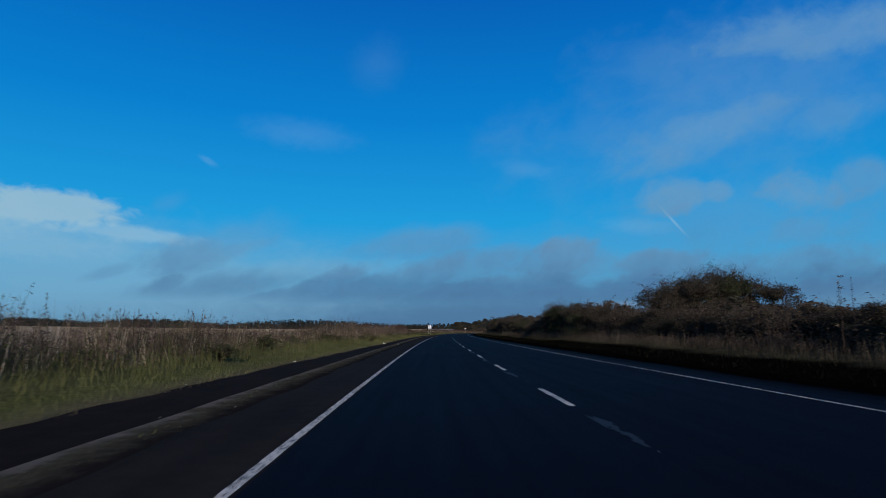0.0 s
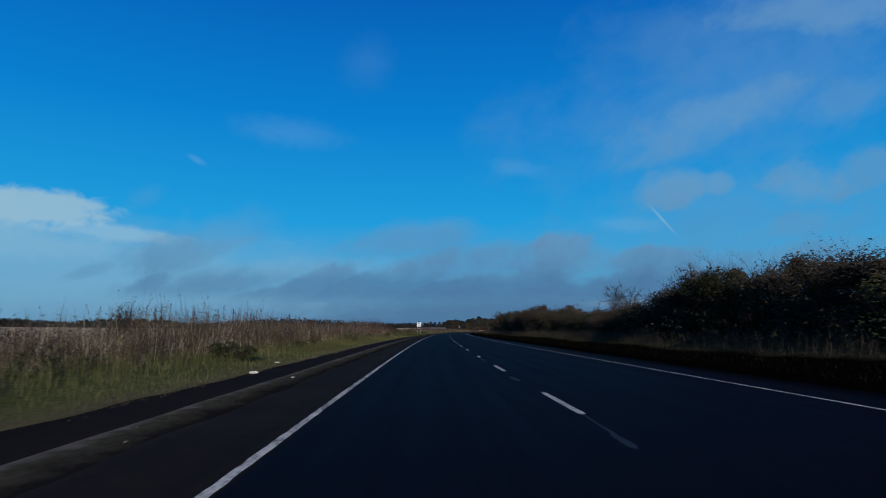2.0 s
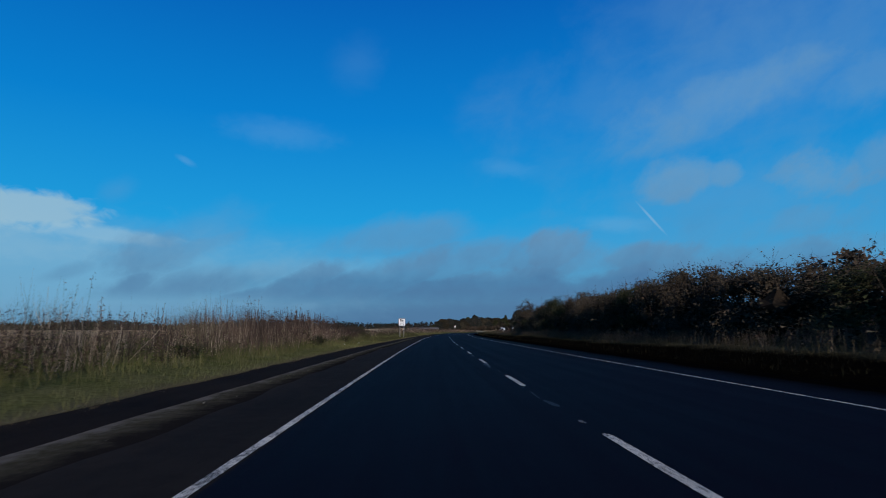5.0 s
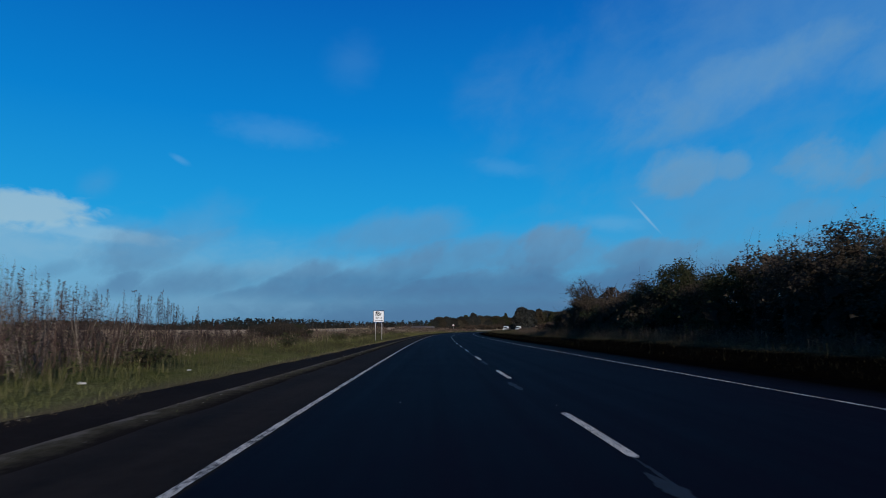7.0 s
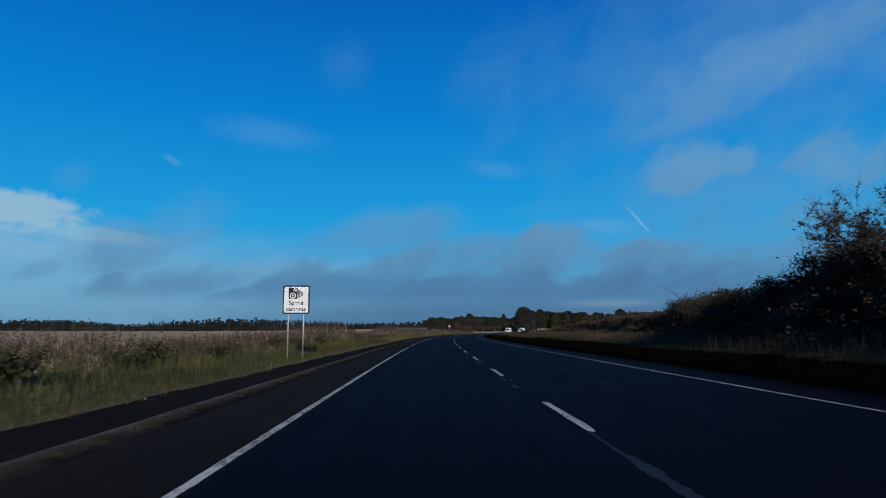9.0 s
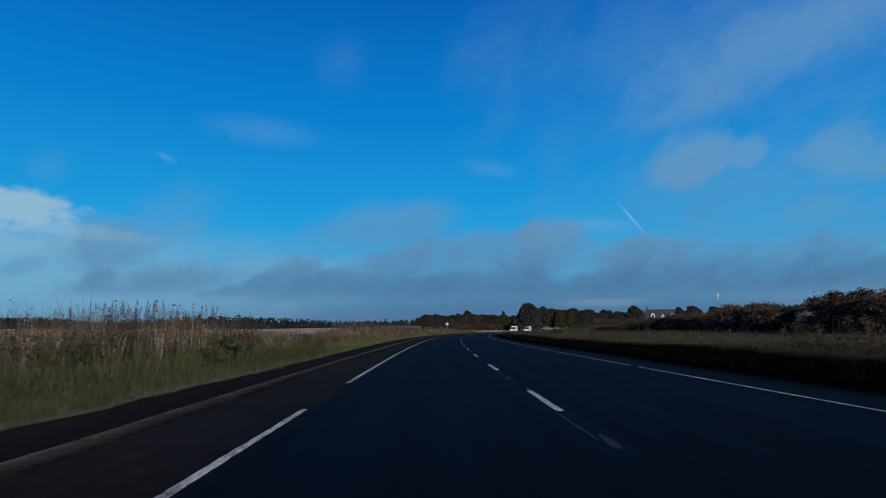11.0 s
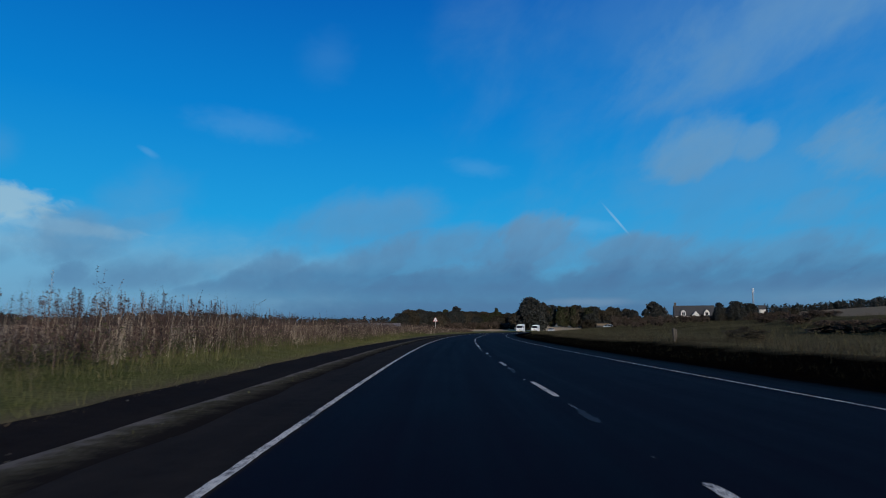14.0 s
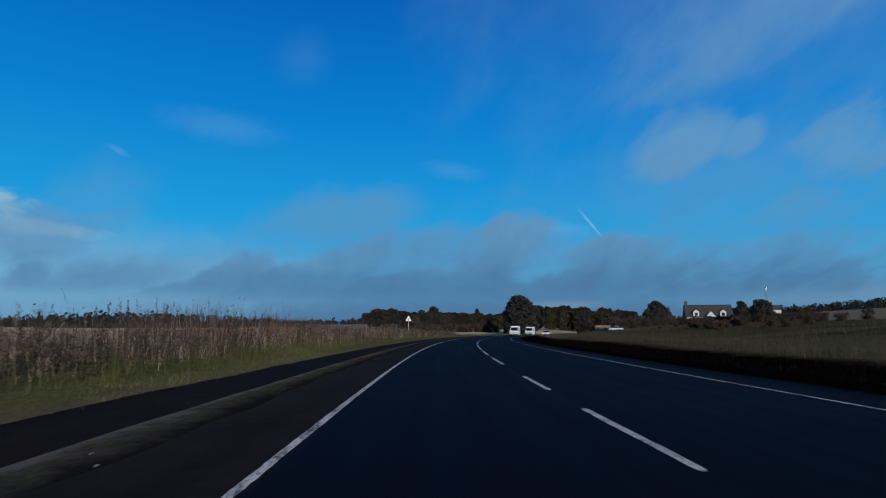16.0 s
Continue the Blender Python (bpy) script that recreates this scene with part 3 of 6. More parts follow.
def slab(points, y0, y1, bevel=0.0):
    """A plate with that outline in x and z, from y0 (front) to y1."""
    bm = bmesh.new()
    f = flat_poly(bm, points, y0)
    out = bmesh.ops.extrude_face_region(bm, geom=[f])
    bmesh.ops.translate(bm, vec=(0, y1 - y0, 0), verts=[v for v in out["geom"] if isinstance(v, bmesh.types.BMVert)])
    bmesh.ops.recalc_face_normals(bm, faces=bm.faces)
    return bm


def lettering(name, text, size, x, z, y, mat, parent, space=1.0):
    cu = bpy.data.curves.new(name, "FONT")
    cu.body, cu.size, cu.align_x, cu.align_y, cu.extrude, cu.offset = text, size, "CENTER", "CENTER", 0.001, size * 0.026
    cu.space_character = space
    ob = new(name, cu)
    dg = bpy.context.evaluated_depsgraph_get()
    me = bpy.data.meshes.new_from_object(ob.evaluated_get(dg))
    bpy.data.objects.remove(ob)
    me.transform(Matrix.Translation((x, y, z)) @ Matrix.Rotation(radians(90), 4, "X"))
    me.materials.clear()
    me.materials.append(mat)
    return part(name, me, None, parent)


def camera_sign():
    """The tall sign with the camera picture, on two posts; its front looks to -y, its base is at z 0."""
    sign = new("speed_camera_sign")
    cz, w, h = 2.42, 1.10, 1.18
    board = part("sign_board", slab([(px, pz + cz) for px, pz in rounded(w, h, 0.085)], -0.012, 0.012), M_NAVY, sign, "dark blue edged sign board")
    part("sign_face", slab([(px, pz + cz) for px, pz in rounded(w - 0.12, h - 0.12, 0.055)], -0.017, -0.0125), M_WHITE, board, "white sign face")
    bm = slab([(px - 0.13, pz + cz + 0.265) for px, pz in rounded(0.36, 0.46, 0.05)], -0.022, -0.0175)
    part("camera_body", bm, M_BLACK, board, "black camera picture")
    for lx, lz, big, small in ((-0.14, 0.165, 0.125, 0.082), (-0.055, 0.40, 0.068, 0.034)):
        bm = bmesh.new()
        flat_disc(bm, lx, cz + lz, -0.0245, big)
        part("lens_ring", bm, M_WHITE, board)
        bm = bmesh.new()
        flat_disc(bm, lx, cz + lz, -0.0265, small)
        part("lens", bm, M_BLACK, board)
    bm = bmesh.new()
    flat_disc(bm, -0.14, cz + 0.165, -0.0285, 0.034)
    part("lens_glint", bm, M_WHITE, board)
    for k, (x0, hh, ww) in enumerate(((0.085, 0.33, 0.028), (0.135, 0.30, 0.028), (0.185, 0.26, 0.024), (0.235, 0.15, 0.05))):
        bm = bmesh.new()
        box(bm, x0, -0.02, cz + 0.245 - 0.004 * k, ww, 0.006, hh)
        part("shutter_bar", bm, M_BLACK, board)
    lettering("lettering", "Speed", 0.235, 0.0, cz - 0.145, -0.0195, M_BLACK, board, 1.04)
    lettering("lettering", "cameras", 0.235, 0.0, cz - 0.395, -0.0195, M_BLACK, board, 1.04)
    for px in (-0.31, 0.31):
        bm = bmesh.new()
        tube(bm, (px, 0.05, -0.3), (px, 0.05, cz + 0.5), 0.03, 0.03, 12)
        post = part("post", bm, M_STEEL, sign, "thin galvanised steel post", True)
        for zc in (cz - 0.35, cz + 0.35):
            bm = bmesh.new()
            box(bm, px, 0.03, zc, 0.13, 0.05, 0.035, 0.006)
            part("clamp", bm, M_STEEL, post)
    return tagged(sign, "white speed camera sign with blue edge on two steel posts", "road sign")


def bend_sign():
    sign = new("warning_sign")
    cz, a = 2.60, 0.60

    def tri(s):
        pts = []
        for k in range(3):
            ang = radians(90 + 120 * k)
            for d in (-18, 0, 18):
                q = radians(90 + 120 * k + d * 1.6)
                pts.append((s * (0.86 * math.cos(ang) + 0.14 * math.cos(q)), cz + s * (0.86 * math.sin(ang) + 0.14 * math.sin(q))))
        return pts
    board = part("sign_board", slab(tri(a), -0.012, 0.012), M_RED, sign, "red triangular border")
    part("sign_face", slab(tri(a * 0.82), -0.018, -0.0125), M_WHITE, board, "white triangle face")
    bm = bmesh.new()
    box(bm, 0.0, -0.021, cz - 0.06, 0.055, 0.005, 0.30)
    box(bm, 0.06, -0.021, cz + 0.05, 0.14, 0.005, 0.05, turn=Matrix.Rotation(radians(-35), 4, "Y"))
    part("pictogram", bm, M_BLACK, board, "black pictogram strokes")
    bm = bmesh.new()
    tube(bm, (0, 0.05, -0.3), (0, 0.05, cz + 0.3), 0.038, 0.038, 12)
    part("post", bm, M_STEEL, sign, "grey steel post", True)
    return tagged(sign, "red and white triangular warning sign on a grey post", "road sign")


def stand(ob, s, u, turn=0.0, scale=1.0, sink=0.0):
    """Sets a thing on the ground at s, u, turned with the road."""
    x, y, th = line(s)
    px, py = spot(s, u)
    ob.matrix_world = pose(float(px), float(py), float(land(s, u)) - sink, 0, 0, -math.degrees(float(th)) + turn) @ Matrix.Scale(scale, 4)
    return ob


stand(camera_sign(), 170.2, -7.5, 3)
stand(bend_sign(), 355.4, -11.2, 4)

# ---- vans and cars on and beside the road ahead ----


def profile_body(points, width, bevel):
    """A vehicle body from a side outline (y along, z up), with rounded edges."""
    bm = bmesh.new()
    f = bm.faces.new([bm.verts.new((-width / 2, py, pz)) for py, pz in points])
    out = bmesh.ops.extrude_face_region(bm, geom=[f])
    bmesh.ops.translate(bm, vec=(width, 0, 0), verts=[v for v in out["geom"] if isinstance(v, bmesh.types.BMVert)])
    bmesh.ops.recalc_face_normals(bm, faces=bm.faces)
    for v in bm.verts:      # the upper body leans in
        if v.co.z > 1.1:
            v.co.x *= 1 - 0.085 * (v.co.z - 1.1)
    bmesh.ops.bevel(bm, geom=list(bm.edges), offset=bevel, segments=3, affect="EDGES", profile=0.6)
    return bm


def wheel(parent, x, y, r):
    bm = bmesh.new()
    tube(bm, (x - 0.10, y, r), (x + 0.10, y, r), r, r, 24)
    bmesh.ops.bevel(bm, geom=[e for e in bm.edges if len(e.link_faces) == 2 and e.calc_face_angle(0) > 1], offset=0.03, segments=2, affect="EDGES")
    tyre = part("wheel", bm, M_TYRE, parent, "black tyre")
    bm = bmesh.new()
    side = 1 if x > 0 else -1
    tube(bm, (x + side * 0.085, y, r), (x + side * 0.115, y, r), r * 0.6, r * 0.52, 16)
    part("rim", bm, M_STEEL, tyre, "grey wheel rim")


def van(label):
    """A panel van that looks to -y, 5.4 m long, on the ground at z 0."""
    v = new("van")
    outline = [(-2.70, 0.42), (-2.70, 0.86), (-2.50, 1.14), (-1.78, 1.30), (-1.05, 2.20), (-0.70, 2.42), (2.62, 2.48), (2.70, 2.3), (2.70, 0.42)]
    body = part("body", profile_body(outline, 1.96, 0.07), M_VAN, v, "glossy white van body", True)
    d = Vector((0, -1.78, 1.30)) - Vector((0, -1.05, 2.20))
    lean = Matrix.Rotation(-math.atan2(0.73, 0.90), 4, "X")
    bm = bmesh.new()
    box(bm, 0, -1.455, 1.745, 1.62, 0.03, 0.94, 0.012, turn=lean)
    part("windscreen", bm, M_DARKGLASS, v, "dark windscreen")
    for sx in (-1, 1):
        bm = bmesh.new()
        box(bm, sx * 0.925, -0.82, 1.66, 0.03, 0.86, 0.55, 0.012, turn=Matrix.Rotation(radians(sx * 4.5), 4, "Y"))
        part("side_window", bm, M_DARKGLASS, v)
        bm = bmesh.new()
        box(bm, sx * 0.74, -2.62, 0.96, 0.36, 0.22, 0.22, 0.05)
        part("headlight", bm, M_LAMP, v, "clear headlight")
        bm = bmesh.new()
        box(bm, sx * 1.11, -1.28, 1.52, 0.20, 0.10, 0.34, 0.03)
        box(bm, sx * 1.0, -1.26, 1.40, 0.12, 0.05, 0.05, 0.01)
        part("mirror", bm, M_GREYPLASTIC, v, "dark door mirror")
        for py in (-1.72, 1.75):
            wheel(v, sx * 0.86, py, 0.34)
    bm = bmesh.new()
    box(bm, 0, -2.70, 0.55, 1.94, 0.14, 0.28, 0.05)
    part("bumper", bm, M_GREYPLASTIC, v, "dark grey bumper")
    bm = bmesh.new()
    for k in range(4):
        box(bm, 0, -2.69, 0.80 + 0.065 * k, 0.95, 0.05, 0.03, 0.008)
    part("grille", bm, M_GREYPLASTIC, v, "dark grille bars")
    bm = bmesh.new()
    box(bm, 0, -2.78, 0.55, 0.50, 0.012, 0.105, 0.004)
    part("number_plate", bm, M_PLATE, v, "plain yellowish plate bar")
    return tagged(v, label, "van", "vans on the road")


def car(label):
    c = new("car")
    outline = [(-2.0, 0.30), (-2.02, 0.70), (-1.1, 0.92), (1.75, 0.98), (2.02, 0.85), (2.02, 0.30)]
    part("body", profile_body(outline, 1.74, 0.06), M_VAN, c, "white car body", True)
    cabin = [(-1.0, 0.90), (-0.35, 1.42), (1.0, 1.46), (1.75, 0.96)]
    part("cabin", profile_body(cabin, 1.56, 0.05), M_DARKGLASS, c, "dark glass cabin", True)
    bm = bmesh.new()
    box(bm, 0, 0.33, 1.45, 1.36, 1.2, 0.05, 0.02)
    part("roof", bm, M_VAN, c, "white roof panel")
    for sx in (-1, 1):
        bm = bmesh.new()
        box(bm, sx * 0.62, -1.98, 0.66, 0.32, 0.12, 0.14, 0.03)
        part("headlight", bm, M_LAMP, c)
        for py in (-1.25, 1.3):
            wheel(c, sx * 0.78, py, 0.30)
    return tagged(c, label, "car")


def on_road(ob, s, u, turn=0.0):
    x, y, th = line(s)
    px, py = spot(s, u)
    ob.matrix_world = pose(float(px), float(py), float(camber(0, u)), 0, 0, -math.degrees(float(th)) + turn)
    return ob


on_road(van("white high-roofed panel van coming along the far lane"), 409.0, 1.9)
on_road(van("white panel van following the other van"), 434.0, 2.1)
on_road(car("pale car following behind two vans"), 458.0, 2.0)
stand(car("white car standing on grass beside the far road"), 452.0, 24.0, 60)

# ---- fence posts on the grass bank ----
for s0, u0, hh in ((262.0, 9.30, 0.64), (262.6, 9.62, 0.60)):
    bm = bmesh.new()
    box(bm, 0, 0, hh / 2 - 0.15, 0.10, 0.10, hh + 0.3, 0.015)
    for v in bm.verts:
        if v.co.z > hh * 0.8:
            v.co.z += v.co.x * 0.3
    ob = tagged(part("fence_post", bm, M_POST), "weathered wooden fence post standing in rough grass", "fence post", "posts on the bank")
    stand(ob, s0, u0, 10)

# ---- the cottage, its neighbour, the mast hut ----
M_RENDER = plain("white render", (0.52, 0.51, 0.48), 0.85, vary=0.12, scale=1.5)
M_GREYWALL = plain("grey stone wall", (0.055, 0.052, 0.05), 0.9, vary=0.3, scale=3.0)


def build_slate(n):
    p = place(n)
    br = n.add("ShaderNodeTexBrick", {"Vector": n.add("ShaderNodeMapping", {"Vector": p, "Rotation": (radians(90), 0, 0)}).outputs[0], "Color1": rgb(0.042, 0.042, 0.045), "Color2": rgb(0.028, 0.028, 0.030),
                                     "Mortar": rgb(0.03, 0.03, 0.03), "Scale": 3.0, "Mortar Size": 0.02})
    c = n.mix(n.remap(n.noise(p, 0.8, 4), 0.45, 0.7, 0, 0.5), br.outputs["Color"], rgb(0.055, 0.05, 0.038))
    surface(n, c, 0.7, br.outputs["Fac"], 0.4, 0.02)


M_SLATE = material("slate roof", build_slate)


def gable(bm, x0, x1, y0, y1, z0, z1, along_x=True):
    """A pitched solid; the ridge runs along x or y."""
    if along_x:
        ym = (y0 + y1) / 2
        v = [bm.verts.new(c) for c in ((x0, y0, z0), (x1, y0, z0), (x1, y1, z0), (x0, y1, z0), (x0, ym, z1), (x1, ym, z1))]
        for q in ((0, 1, 5, 4), (2, 3, 4, 5), (1, 2, 5), (3, 0, 4), (3, 2, 1, 0)):
            bm.faces.new([v[k] for k in q])
    else:
        xm = (x0 + x1) / 2
        v = [bm.verts.new(c) for c in ((x0, y0, z0), (x1, y0, z0), (x1, y1, z0), (x0, y1, z0), (xm, y0, z1), (xm, y1, z1))]
        for q in ((1, 2, 5, 4), (3, 0, 4, 5), (0, 1, 4), (2, 3, 5), (3, 2, 1, 0)):
            bm.faces.new([v[k] for k in q])


def window_part(parent, x, z, y, w, h):
    bm = bmesh.new()
    box(bm, x, y, z, w + 0.16, 0.08, h + 0.16, 0.01)
    fr = part("window_frame", bm, M_RENDER, parent, "white window frame")
    for sx in (-1, 1):
        bm = bmesh.new()
        box(bm, x + sx * (w / 4), y - 0.042, z, w / 2 - 0.05, 0.02, h - 0.04)
        part("pane", bm, M_DARKGLASS, fr)


def cottage():
    h = new("cottage")
    L, W, eave, ridge = 14.6, 8.0, 2.9, 7.2
    bm = bmesh.new()
    box(bm, 0, 0, eave / 2 - 0.5, L, W, eave + 1.0)
    wall = part("wall", bm, M_RENDER, h, "white rendered wall")
    bm = bmesh.new()
    gable(bm, -L / 2 - 0.25, L / 2 + 0.25, -W / 2 - 0.35, W / 2 + 0.35, eave, ridge)
    roof = part("roof", bm, M_SLATE, h, "dark slate pitched roof")
    for sx in (-L / 2 + 0.5, L / 2 - 0.5):
        bm = bmesh.new()
        box(bm, sx, 0, ridge + 0.25, 0.75, 1.1, 1.9, 0.03)
        ch = part("chimney", bm, M_GREYWALL, roof, "stone chimney stack")
        break
    for dx, dw in ((-4.2, 1.9), (0.0, 0.0), (4.2, 1.9)):
        if dw:
            bm = bmesh.new()
            box(bm, dx, -W / 2 + 1.05, eave + 0.85, dw, 2.0, 1.7)
            dormer = part("dormer", bm, M_SLATE, h, "slate-hung dormer with a white gabled front")
            bm = bmesh.new()
            gable(bm, dx - dw / 2 - 0.15, dx + dw / 2 + 0.15, -W / 2 - 0.15, W / 2 - 1.6, eave + 1.7, eave + 2.75, False)
            part("roof", bm, M_SLATE, dormer, "small slate roof")
            bm = bmesh.new()
            box(bm, dx, -W / 2 + 0.02, eave + 0.85, dw, 0.05, 1.7)
            gable(bm, dx - dw / 2, dx + dw / 2, -W / 2 - 0.17, -W / 2 - 0.145, eave + 1.7, eave + 2.55, False)
            part("dormer_front", bm, M_RENDER, dormer, "white rendered dormer front")
            window_part(dormer, dx, eave + 0.95, -W / 2 - 0.03, 1.0, 1.1)
        else:
            bm = bmesh.new()
            box(bm, 0.2, -W / 2 - 0.7, eave / 2, 3.4, 1.4, eave)
            porch = part("porch", bm, M_RENDER, h, "white gabled porch")
            bm = bmesh.new()
            gable(bm, -1.5, 1.9, -W / 2 - 1.4, -W / 2 + 1.4, eave, eave + 1.9, False)
            part("gable_wall", bm, M_RENDER, porch, "white gable")
    for wx in (-5.4, -3.2, 3.4, 5.6):
        window_part(wall, wx, 1.5, -W / 2 - 0.03, 1.2, 1.2)
    return tagged(h, "white one and a half storey cottage with slate roof and dormers", "house")


def shed(name, L, W, eave, ridge, wall_mat, roof_mat, label, cat):
    h = new(name)
    bm = bmesh.new()
    box(bm, 0, 0, eave / 2 - 0.5, L, W, eave + 1.0, 0.02)
    wall = part("wall", bm, wall_mat, h)
    bm = bmesh.new()
    gable(bm, -L / 2 - 0.2, L / 2 + 0.2, -W / 2 - 0.25, W / 2 + 0.25, eave, ridge)
    part("roof", bm, roof_mat, h)
    window_part(wall, -L / 5, eave * 0.55, -W / 2 - 0.03, 0.9, 0.9)
    bm = bmesh.new()
    box(bm, L / 5, -W / 2 - 0.02, 1.0, 0.95, 0.08, 2.0, 0.01)
    part("door", bm, M_POST, wall, "brown door")
    return tagged(h, label, cat)


from mathutils.bvhtree import BVHTree

_g = ground.data
GROUND_TREE = BVHTree.FromPolygons([v.co.copy() for v in _g.vertices], [tuple(q.vertices) for q in _g.polygons])


def plan_height(x, y):
    """Height of the ground sheet at a plan place."""
    hit = GROUND_TREE.ray_cast(Vector((x, y, 300)), Vector((0, 0, -1)))[0]
    return hit.z if hit else 0.0


M_TAN = plain("rusty sheet roof", (0.22, 0.155, 0.085), 0.8, vary=0.3, scale=2)
for ob, x, y, z, turn in (
        (cottage(), 142.0, 452.0, 4.4, -24),
        (shed("outbuilding", 13, 6, 2.6, 4.6, M_GREYWALL, M_SLATE, "low grey stone outbuilding with slate roof beside the cottage", "outbuilding"), 127.0, 470.0, 4.9, -20),
        (shed("mast_hut", 2.6, 2.6, 4.4, 6.3, M_RENDER, M_SLATE, "small pale gabled hut at the foot of the mast", "hut"), 190.0, 478.0, 7.2, -30),
        (shed("field_shed", 5, 3.4, 1.4, 2.9, M_GREYWALL, M_TAN, "low shed with a rusty pitched roof among trees", "shed"), 112.0, 470.0, 2.6, -18)):
    ob.matrix_world = pose(x, y, plan_height(x, y), 0, 0, turn)


def mast():
    m = new("radio_mast")
    for k in range(3):
        a = radians(120 * k + 20)
        bm = bmesh.new()
        tube(bm, (0.45 * math.cos(a), 0.45 * math.sin(a), -0.5), (0.22 * math.cos(a), 0.22 * math.sin(a), 13.4), 0.11, 0.09, 6)
        part("leg", bm, M_STEEL, m)
    bm = bmesh.new()
    for z in np.arange(0.6, 12.6, 0.9):
        for k in range(3):
            a, b = radians(120 * k + 20), radians(120 * k + 140)
            w0, w1 = 0.45 - 0.017 * z, 0.45 - 0.017 * (z + 0.9)
            tube(bm, (w0 * math.cos(a), w0 * math.sin(a), z), (w1 * math.cos(b), w1 * math.sin(b), z + 0.9), 0.045, 0.045, 4)
    part("bracing", bm, M_STEEL, m, "lattice bracing")
    bm = bmesh.new()
    for k in range(3):
        a = radians(120 * k + 80)
        box(bm, 0.34 * math.cos(a), 0.34 * math.sin(a), 13.5, 0.26, 0.2, 1.9, 0.04, turn=Matrix.Rotation(a, 4, "Z"))
    part("antenna", bm, M_WHITE, m, "white antenna panels")
    return tagged(m, "slim grey lattice radio mast with white antenna panels", "mast")


ob = mast()
ob.matrix_world = pose(188.5, 481.7, plan_height(188.5, 481.7))

# ---- plants ----


def leafy(name, colours, rough=0.8, through=0.25, spec=0.15, clump=0.0, grain=1.1):
    """Leaves, stalks or blades: each island takes its own shade between the colours; clump sorts like shades into patches."""
    def build(n):
        rnd = n.add("ShaderNodeNewGeometry").outputs["Random Per Island"]
        own = n.add("ShaderNodeObjectInfo").outputs["Random"]
        p = place(n)
        stops = [(k / max(1, len(colours) - 1), c) for k, c in enumerate(colours)]
        if clump:
            patch = n.remap(n.noise(p, grain, 3, 0.55), 0.3, 0.7)
            rnd = n.math("ADD", n.math("MULTIPLY", rnd, 1.0 - clump), n.math("MULTIPLY", patch, clump))
        c = n.ramp(rnd, stops)
        f = n.math("MULTIPLY", n.remap(n.noise(p, 1.3, 3), 0.3, 0.7, 0.7, 1.25), n.math("MULTIPLY", n.remap(n.noise(p, 0.13, 3), 0.35, 0.65, 0.72, 1.25), n.remap(own, 0, 1, 0.8, 1.2)))
        c = n.mix(1.0, c, n.add("ShaderNodeCombineColor", {0: f, 1: f, 2: f}).outputs[0], "MULTIPLY")
        b = n.add("ShaderNodeBsdfPrincipled", {"Base Color": c, "Roughness": rough, "Specular IOR Level": spec})
        t = n.add("ShaderNodeBsdfTranslucent", {"Color": c})
        m = n.add("ShaderNodeMixShader", {0: through, 1: b.outputs[0], 2: t.outputs[0]})
        n.add("ShaderNodeOutputMaterial", {"Surface": m.outputs[0]})
    return material(name, build)


M_STRAW = leafy("dry straw stalks", [(0.15, 0.118, 0.092), (0.24, 0.195, 0.150), (0.36, 0.30, 0.235), (0.50, 0.43, 0.34)], through=0.1)
M_HEADS = leafy("brown seed heads", [(0.030, 0.020, 0.018), (0.062, 0.038, 0.033), (0.105, 0.068, 0.056)], through=0.1)
M_WEEDLEAF = leafy("weed leaves", [(0.028, 0.036, 0.012), (0.050, 0.062, 0.020), (0.085, 0.092, 0.032), (0.130, 0.132, 0.055)], clump=0.5)
M_FUZZ = leafy("withered weed leaves", [(0.036, 0.027, 0.024), (0.068, 0.050, 0.042), (0.110, 0.084, 0.068), (0.190, 0.150, 0.118)], through=0.15, clump=0.5)
M_HAY = leafy("withered tall grass", [(0.032, 0.025, 0.021), (0.058, 0.044, 0.036), (0.082, 0.080, 0.036), (0.115, 0.090, 0.066), (0.24, 0.19, 0.142), (0.42, 0.345, 0.26)], through=0.1, clump=0.68, grain=0.7)
M_REDHAY = leafy("reddish withered grass", [(0.034, 0.022, 0.019), (0.066, 0.041, 0.034), (0.100, 0.068, 0.055), (0.18, 0.138, 0.108), (0.34, 0.28, 0.215)], through=0.1, clump=0.55)
M_VERGETALL = leafy("dull verge grass", [(0.026, 0.031, 0.012), (0.044, 0.046, 0.020), (0.078, 0.068, 0.040)], clump=0.5)
M_GRIT = leafy("pale grit", [(0.09, 0.08, 0.068), (0.17, 0.155, 0.13), (0.28, 0.26, 0.22)], through=0.0)
M_DOCK = leafy("dock leaves", [(0.026, 0.032, 0.014), (0.042, 0.050, 0.020), (0.060, 0.062, 0.028), (0.055, 0.036, 0.024)], spec=0.2)
# paler and bluish: the haze of distance is put into the leaf colour
M_TREEHAZE = leafy("far tree leaves", [(0.026, 0.030, 0.031), (0.033, 0.037, 0.036), (0.043, 0.042, 0.038), (0.029, 0.033, 0.033)], through=0.05, spec=0.03)
M_FARLEAF = leafy("brown thicket leaves", [(0.052, 0.041, 0.034), (0.072, 0.055, 0.045), (0.100, 0.075, 0.060)], through=0.05, spec=0.03)
M_SHRUBLEAF = leafy("shrub leaves", [(0.020, 0.020, 0.013), (0.036, 0.034, 0.022), (0.052, 0.044, 0.032)])
M_SHRUBTWIG = leafy("grey shrub twigs", [(0.030, 0.026, 0.024), (0.055, 0.047, 0.043)], through=0.0)
